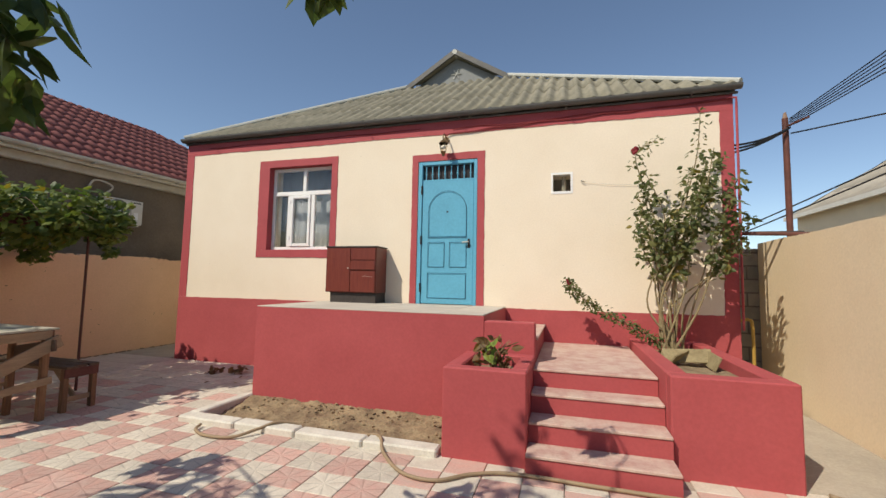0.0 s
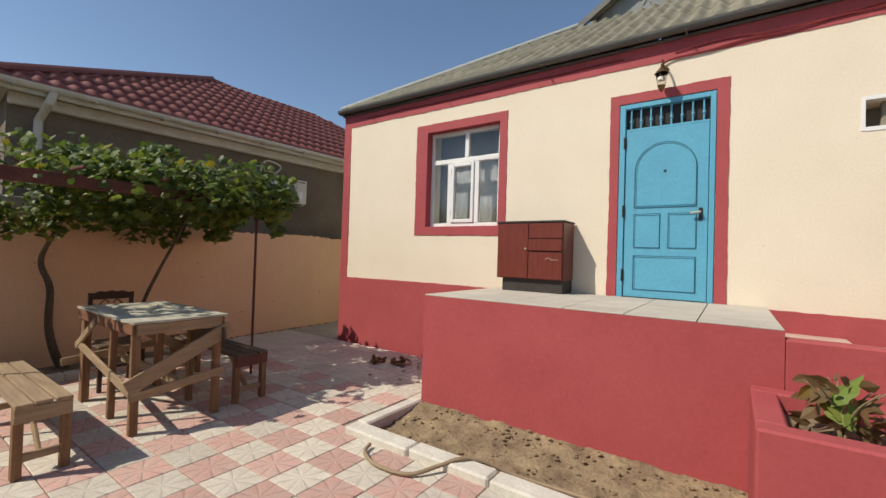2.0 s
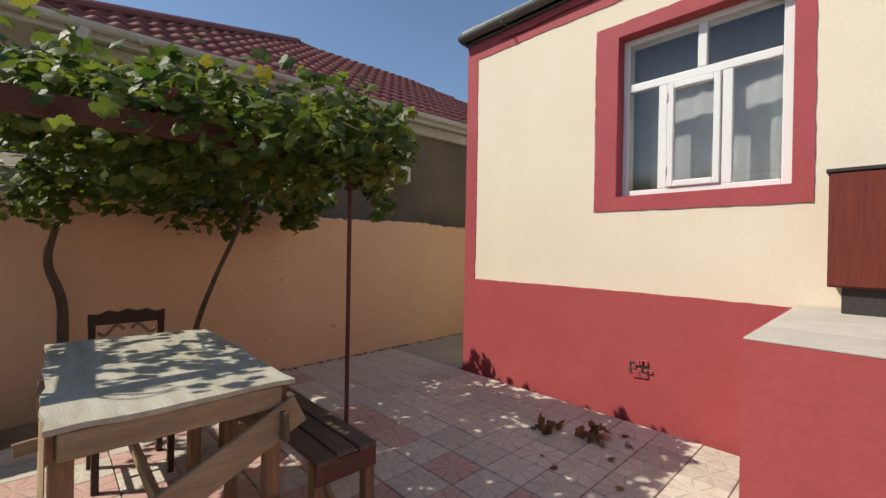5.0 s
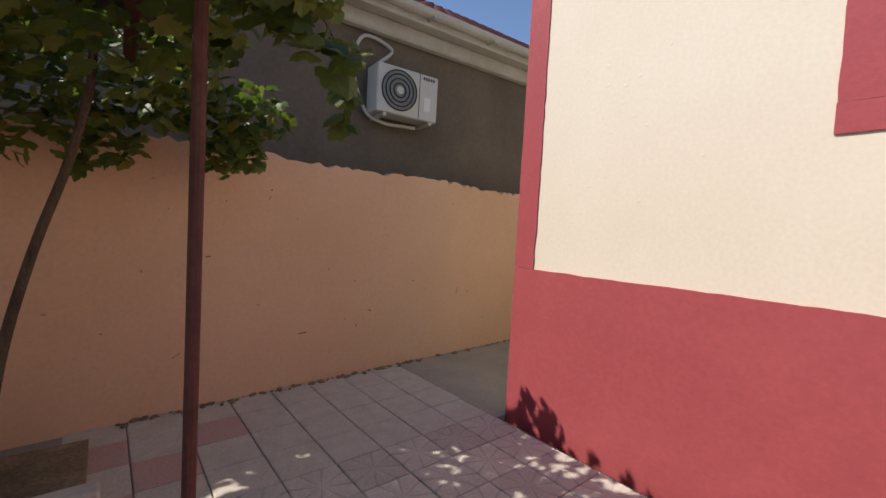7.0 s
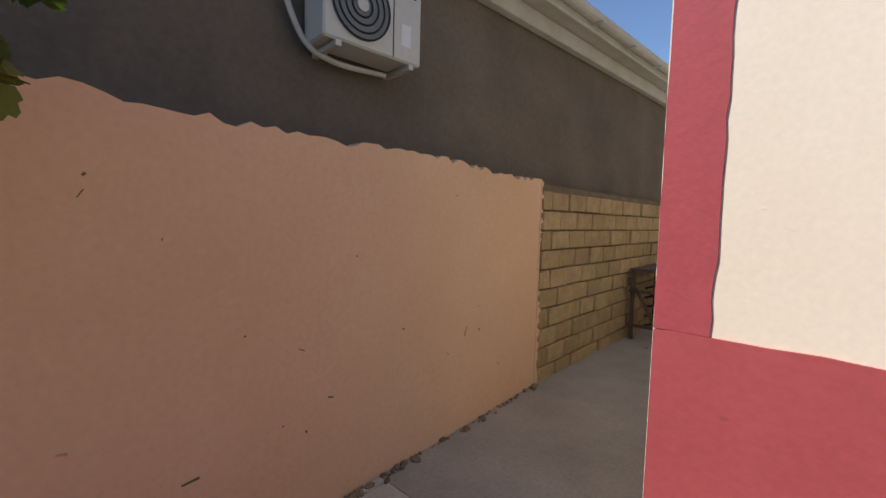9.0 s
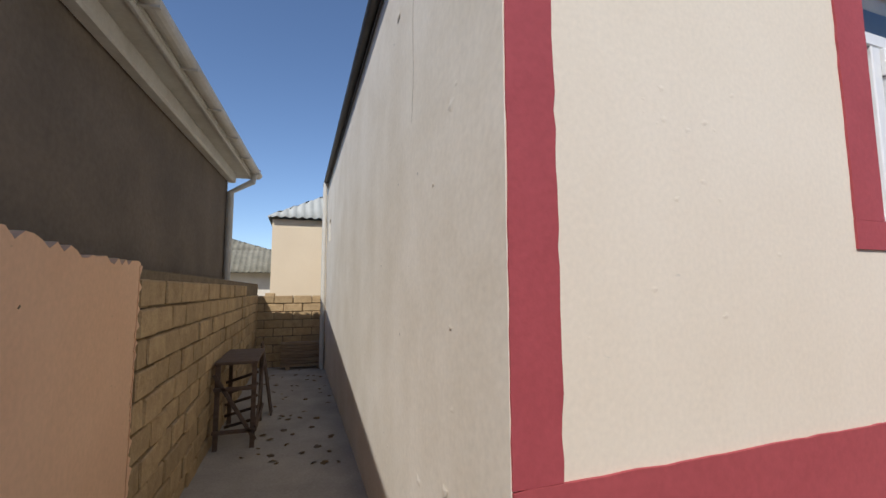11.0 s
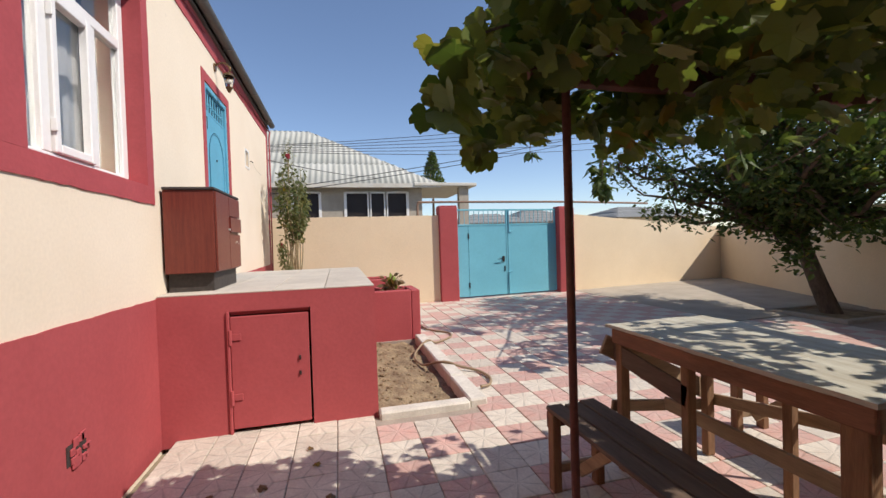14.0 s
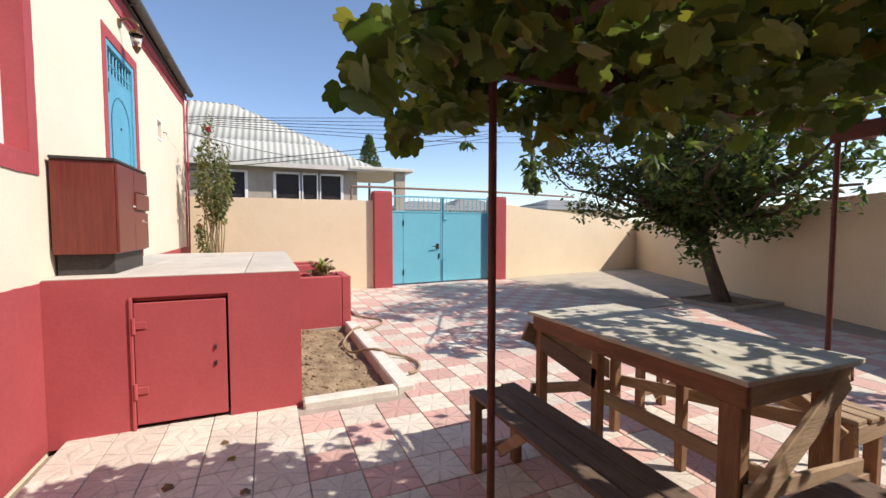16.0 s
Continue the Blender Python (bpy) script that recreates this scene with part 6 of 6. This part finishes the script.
part("bar", tube(bmesh.new(), [(8.7, 0.6, 2.12), (9.4, 0.2, 2.06)], 0.025, 8), RUST, gl2)
part("bar", tube(bmesh.new(), [(8.7, 0.9, 2.16), (9.4, 0.35, 2.10)], 0.02, 8), CABDARK, gl2)

# ---- passage: workbench, rear wall, planks ----
tr = thing("work_trestle", (-1.13, 4.2, 0), "weathered wooden trestle stand leaning by the block wall", "trestle")
X0, X1, Y0, Y1, TZ2 = -1.33, -0.93, 3.75, 4.75, 0.84
part("top", cube(X0, X1, Y0, Y1, TZ2, TZ2 + 0.03, 0.004), DARKWOOD, tr)
for x in (X0 + 0.03, X1 - 0.03):
    for y in (Y0 + 0.04, Y1 - 0.04):
        part("leg", cube(x - 0.022, x + 0.022, y - 0.022, y + 0.022, -0.004, TZ2, 0.003), DARKWOOD, tr)
for a, b in [((X0, Y0, 0.75), (X1, Y0, 0.08)), ((X1, Y0, 0.2), (X1, Y1, 0.75)), ((X0, Y0, 0.18), (X1, Y0, 0.18)), ((X1, Y0, 0.18), (X1, Y1, 0.18)), ((X0, Y0, 0.6), (X1, Y0, 0.6))]:
    part("brace", plank(bmesh.new(), a, b, 0.04, 0.018), DARKWOOD, tr)
for k in range(5):
    part("slat", plank(bmesh.new(), (X0 + 0.05, Y0 + 0.45, 0.1 + 0.12 * k), (X1, Y0 + 0.15, 0.25 + 0.12 * k), 0.03, 0.015), DARKWOOD, tr)
for k in range(2):
    lp = thing("leaning_plank", (-0.68, 4.2 + 0.1 * k, 0), "weathered plank leaning beside the trestle", "plank")
    part("board", plank(bmesh.new(), (-0.84, 4.9 + 0.14 * k, 0.0), (-0.98, 4.9 + 0.14 * k, 0.92), 0.07, 0.025, (0, 1, 0)), DARKWOOD, lp)
for k in range(8):
    tagged(link("plank", cube(-0.86 + 0.015 * (k % 3), 0.0, 8.06 + 0.02 * (k % 2), 8.26, 0.05 + k * 0.062, 0.098 + k * 0.062, 0.004), WOOD), "grey weathered plank stacked by the rear wall", "plank", "stacked planks")
for x in (-0.75, -0.15):
    tagged(link("plank_support", cube(x, x + 0.08, 8.06, 8.25, -0.004, 0.05, 0.004), WOOD), "short block under the plank stack", "block")

rh = thing("house", (2, 12, 0), "cream house behind with a corrugated roof", "house", "neighbour houses")
part("wall", cube(-1.2, 6.0, 10.0, 15.0, -0.09, 3.36), GATEWALL, rh, "pale rendered wall")
simple_roof(rh, -1.3, 6.4, 9.85, 15.4, 3.39, 2.7, 12.2, 13.0, 5.6, ZINC, 0.2, 0.03)
fh = thing("house", (-6, 18, 0), "old low house with a mossy corrugated roof", "house", "neighbour houses")
part("wall", cube(-10, 1.0, 16.4, 20, -0.09, 2.25), SIDE, fh, "pale rendered wall")
simple_roof(fh, -10.5, 1.5, 15.9, 20.5, 2.25, -4, 18, 18.4, 3.9, ASB, 0.2, 0.03)
for k in range(5):
    rbk = tagged(link("stone_block", cube(-1.9 + k * 0.22, -1.7 + k * 0.22, 9.0, 9.2, 1.3 + 0.0 * k, 1.45 + 0.08 * (k % 2), 0.012), BLOCK), "loose pale stone block lying behind the wall", "stone", "loose stones")
tagged(link("rubble_shelf", cube(-2.3, -0.9, 8.75, 9.5, -0.09, 1.3), BLOCKD), "block platform behind the rear wall", "wall", "", "structure")


# ---- pieces: blocks and tiles ----
def block_wall(name, a, b, z0, za, zb, thick, bl, bh, material, mortar, label, limit=300):
    """A wall of separate blocks on a recessed mortar core; the left face lies on a-b."""
    r = random.Random(17)
    a, b = Vector((*a, 0)), Vector((*b, 0))
    L = (b - a).length
    ang = math.degrees(math.atan2(b.y - a.y, b.x - a.x))
    core = struct(name, cube(0, L, 0.02, thick, z0, max(za, zb) - 0.02, 0, pose(a.x, a.y, 0, 0, 0, ang)), mortar, label)
    meshes = []
    for k in range(5):
        bm = cube(-bl / 2 + 0.007, bl / 2 - 0.007, -0.05, 0.05, -bh / 2 + 0.007, bh / 2 - 0.007, 0.01)
        for v in bm.verts:
            v.co += rvec(r) * 0.006
        me = bpy.data.meshes.new("block")
        bm.to_mesh(me)
        bm.free()
        me.materials.append(material)
        meshes.append(me)
    count, row = 0, 0
    z = z0
    while z + bh * 0.6 < max(za, zb):
        s = -bl / 2 * (row % 2)
        while s < L:
            top = za + (zb - za) * s / L
            if z + bh * 0.5 < top and s + bl / 2 > 0 and count < limit and s + bl < L + bl / 2:
                ob = new("block", meshes[r.randrange(5)])
                ob.parent = core
                ob.matrix_basis = pose(a.x, a.y, 0, 0, 0, ang) @ pose(s + bl / 2, 0.045 + r.uniform(-0.012, 0.012), z + bh / 2, 0, 0, r.uniform(-1, 1))
                count += 1
            if row % 2 and s < 0 and z + bh * 0.5 < za and count < limit:
                ob = new("block", meshes[r.randrange(5)])
                ob.parent = core
                ob.matrix_basis = pose(a.x, a.y, 0, 0, 0, ang) @ pose(bl * 0.25, 0.045, z + bh / 2) @ Matrix.Diagonal((0.5, 1, 1, 1))
                count += 1
            s += bl
        z += bh
        row += 1
    return core


block_wall("passage_block_wall", (-1.385, 1.68), (-1.34, 8.6), -0.05, 1.74, 1.50, 0.2, 0.33, 0.172, BLOCK, MORTAR, "sandy limestone block wall along the passage")
block_wall("rear_block_wall", (-1.4, 8.45), (0.6, 8.45), -0.05, 1.45, 1.45, 0.2, 0.38, 0.17, BLOCK, MORTAR, "sandy limestone block wall closing the passage")
block_wall("upper_block_course", (-1.52, -7.6), (-1.72, -2.6), 1.70, 2.06, 2.0, 0.2, 0.38, 0.17, BLOCKD, MORTARD, "grey block courses above the yard wall")

floor_ob = bpy.data.objects["yard_slab"]
TS = 0.29
tm = {}
for nm, mt in (("pink", PINK), ("pale", WHITE_T)):
    bm = cube(-TS / 2 + 0.003, TS / 2 - 0.003, -TS / 2 + 0.003, TS / 2 - 0.003, -0.02, 0.0, 0.004)
    me = bpy.data.meshes.new("tile")
    bm.to_mesh(me)
    bm.free()
    me.materials.append(mt)
    tm[nm] = me


def covered(x, y):
    if (PX0 - 0.12 if y < PY else PX0 + 0.1) < x < 5.64 and y > -2.54:
        return True
    if 5.6 < x < 8.18 and y > (-2.45 if x < 7.36 else -2.26):
        return True
    if x < -0.3 and y < -2.3:
        return True
    if x > 4.88 and y < -7.35:
        return True
    if x > 8.18 and y > -2.2:
        return True
    return x > 9.35 or x < -1.4 or y > -0.02 or (x < 0 and y > -0.22)


rq = random.Random(8)
near, rest = [], {"pink": [], "pale": []}
for i in range(-14, 25):
    for j in range(-26, 6):
        x, y = 2.53 + (i + 0.5) * TS, -1.55 + (j + 0.5) * TS
        if covered(x, y) or y < -8.6:
            continue
        kind = "pale" if (j >= 0 or (i + j) % 2 == 0) else "pink"
        if j < 0 and rq.random() < 0.09:
            kind = "pink" if kind == "pale" else "pale"
        if 0.0 < x < 5.4 and y > -4.4 and len(near) < 300:
            near.append((x, y, kind))
        else:
            rest[kind].append((x, y))
for x, y, kind in near:
    ob = new("tile", tm[kind])
    ob.parent = floor_ob
    ob.matrix_basis = pose(x, y, rq.uniform(-0.0015, 0.0015), rq.uniform(-0.25, 0.25), rq.uniform(-0.25, 0.25), rq.choice((0, 90, 180, 270)))
PINK_M = mat("pink_tile_far", (0.58, 0.34, 0.285), 0.72, 0.14, 9, 70, 0.3, second=(0.53, 0.375, 0.32), depth=0.004)
PALE_M = mat("pale_tile_far", (0.64, 0.585, 0.49), 0.72, 0.14, 9, 70, 0.3, second=(0.54, 0.475, 0.395), depth=0.004)
for kind, mt in (("pink", PINK_M), ("pale", PALE_M)):
    vs, fs = [], []
    src = tm[kind]
    for x, y in rest[kind]:
        k = len(vs)
        dz = rq.uniform(-0.0015, 0.0015)
        vs += [(v.co.x + x, v.co.y + y, v.co.z + dz) for v in src.vertices]
        fs += [tuple(k + q for q in p.vertices) for p in src.polygons]
    me = bpy.data.meshes.new("more_tiles")
    me.from_pydata(vs, [], fs)
    me.materials.append(mt)
    ob = new("more_tiles", me)
    ob.parent = floor_ob
    ob["kind"] = "stuff"
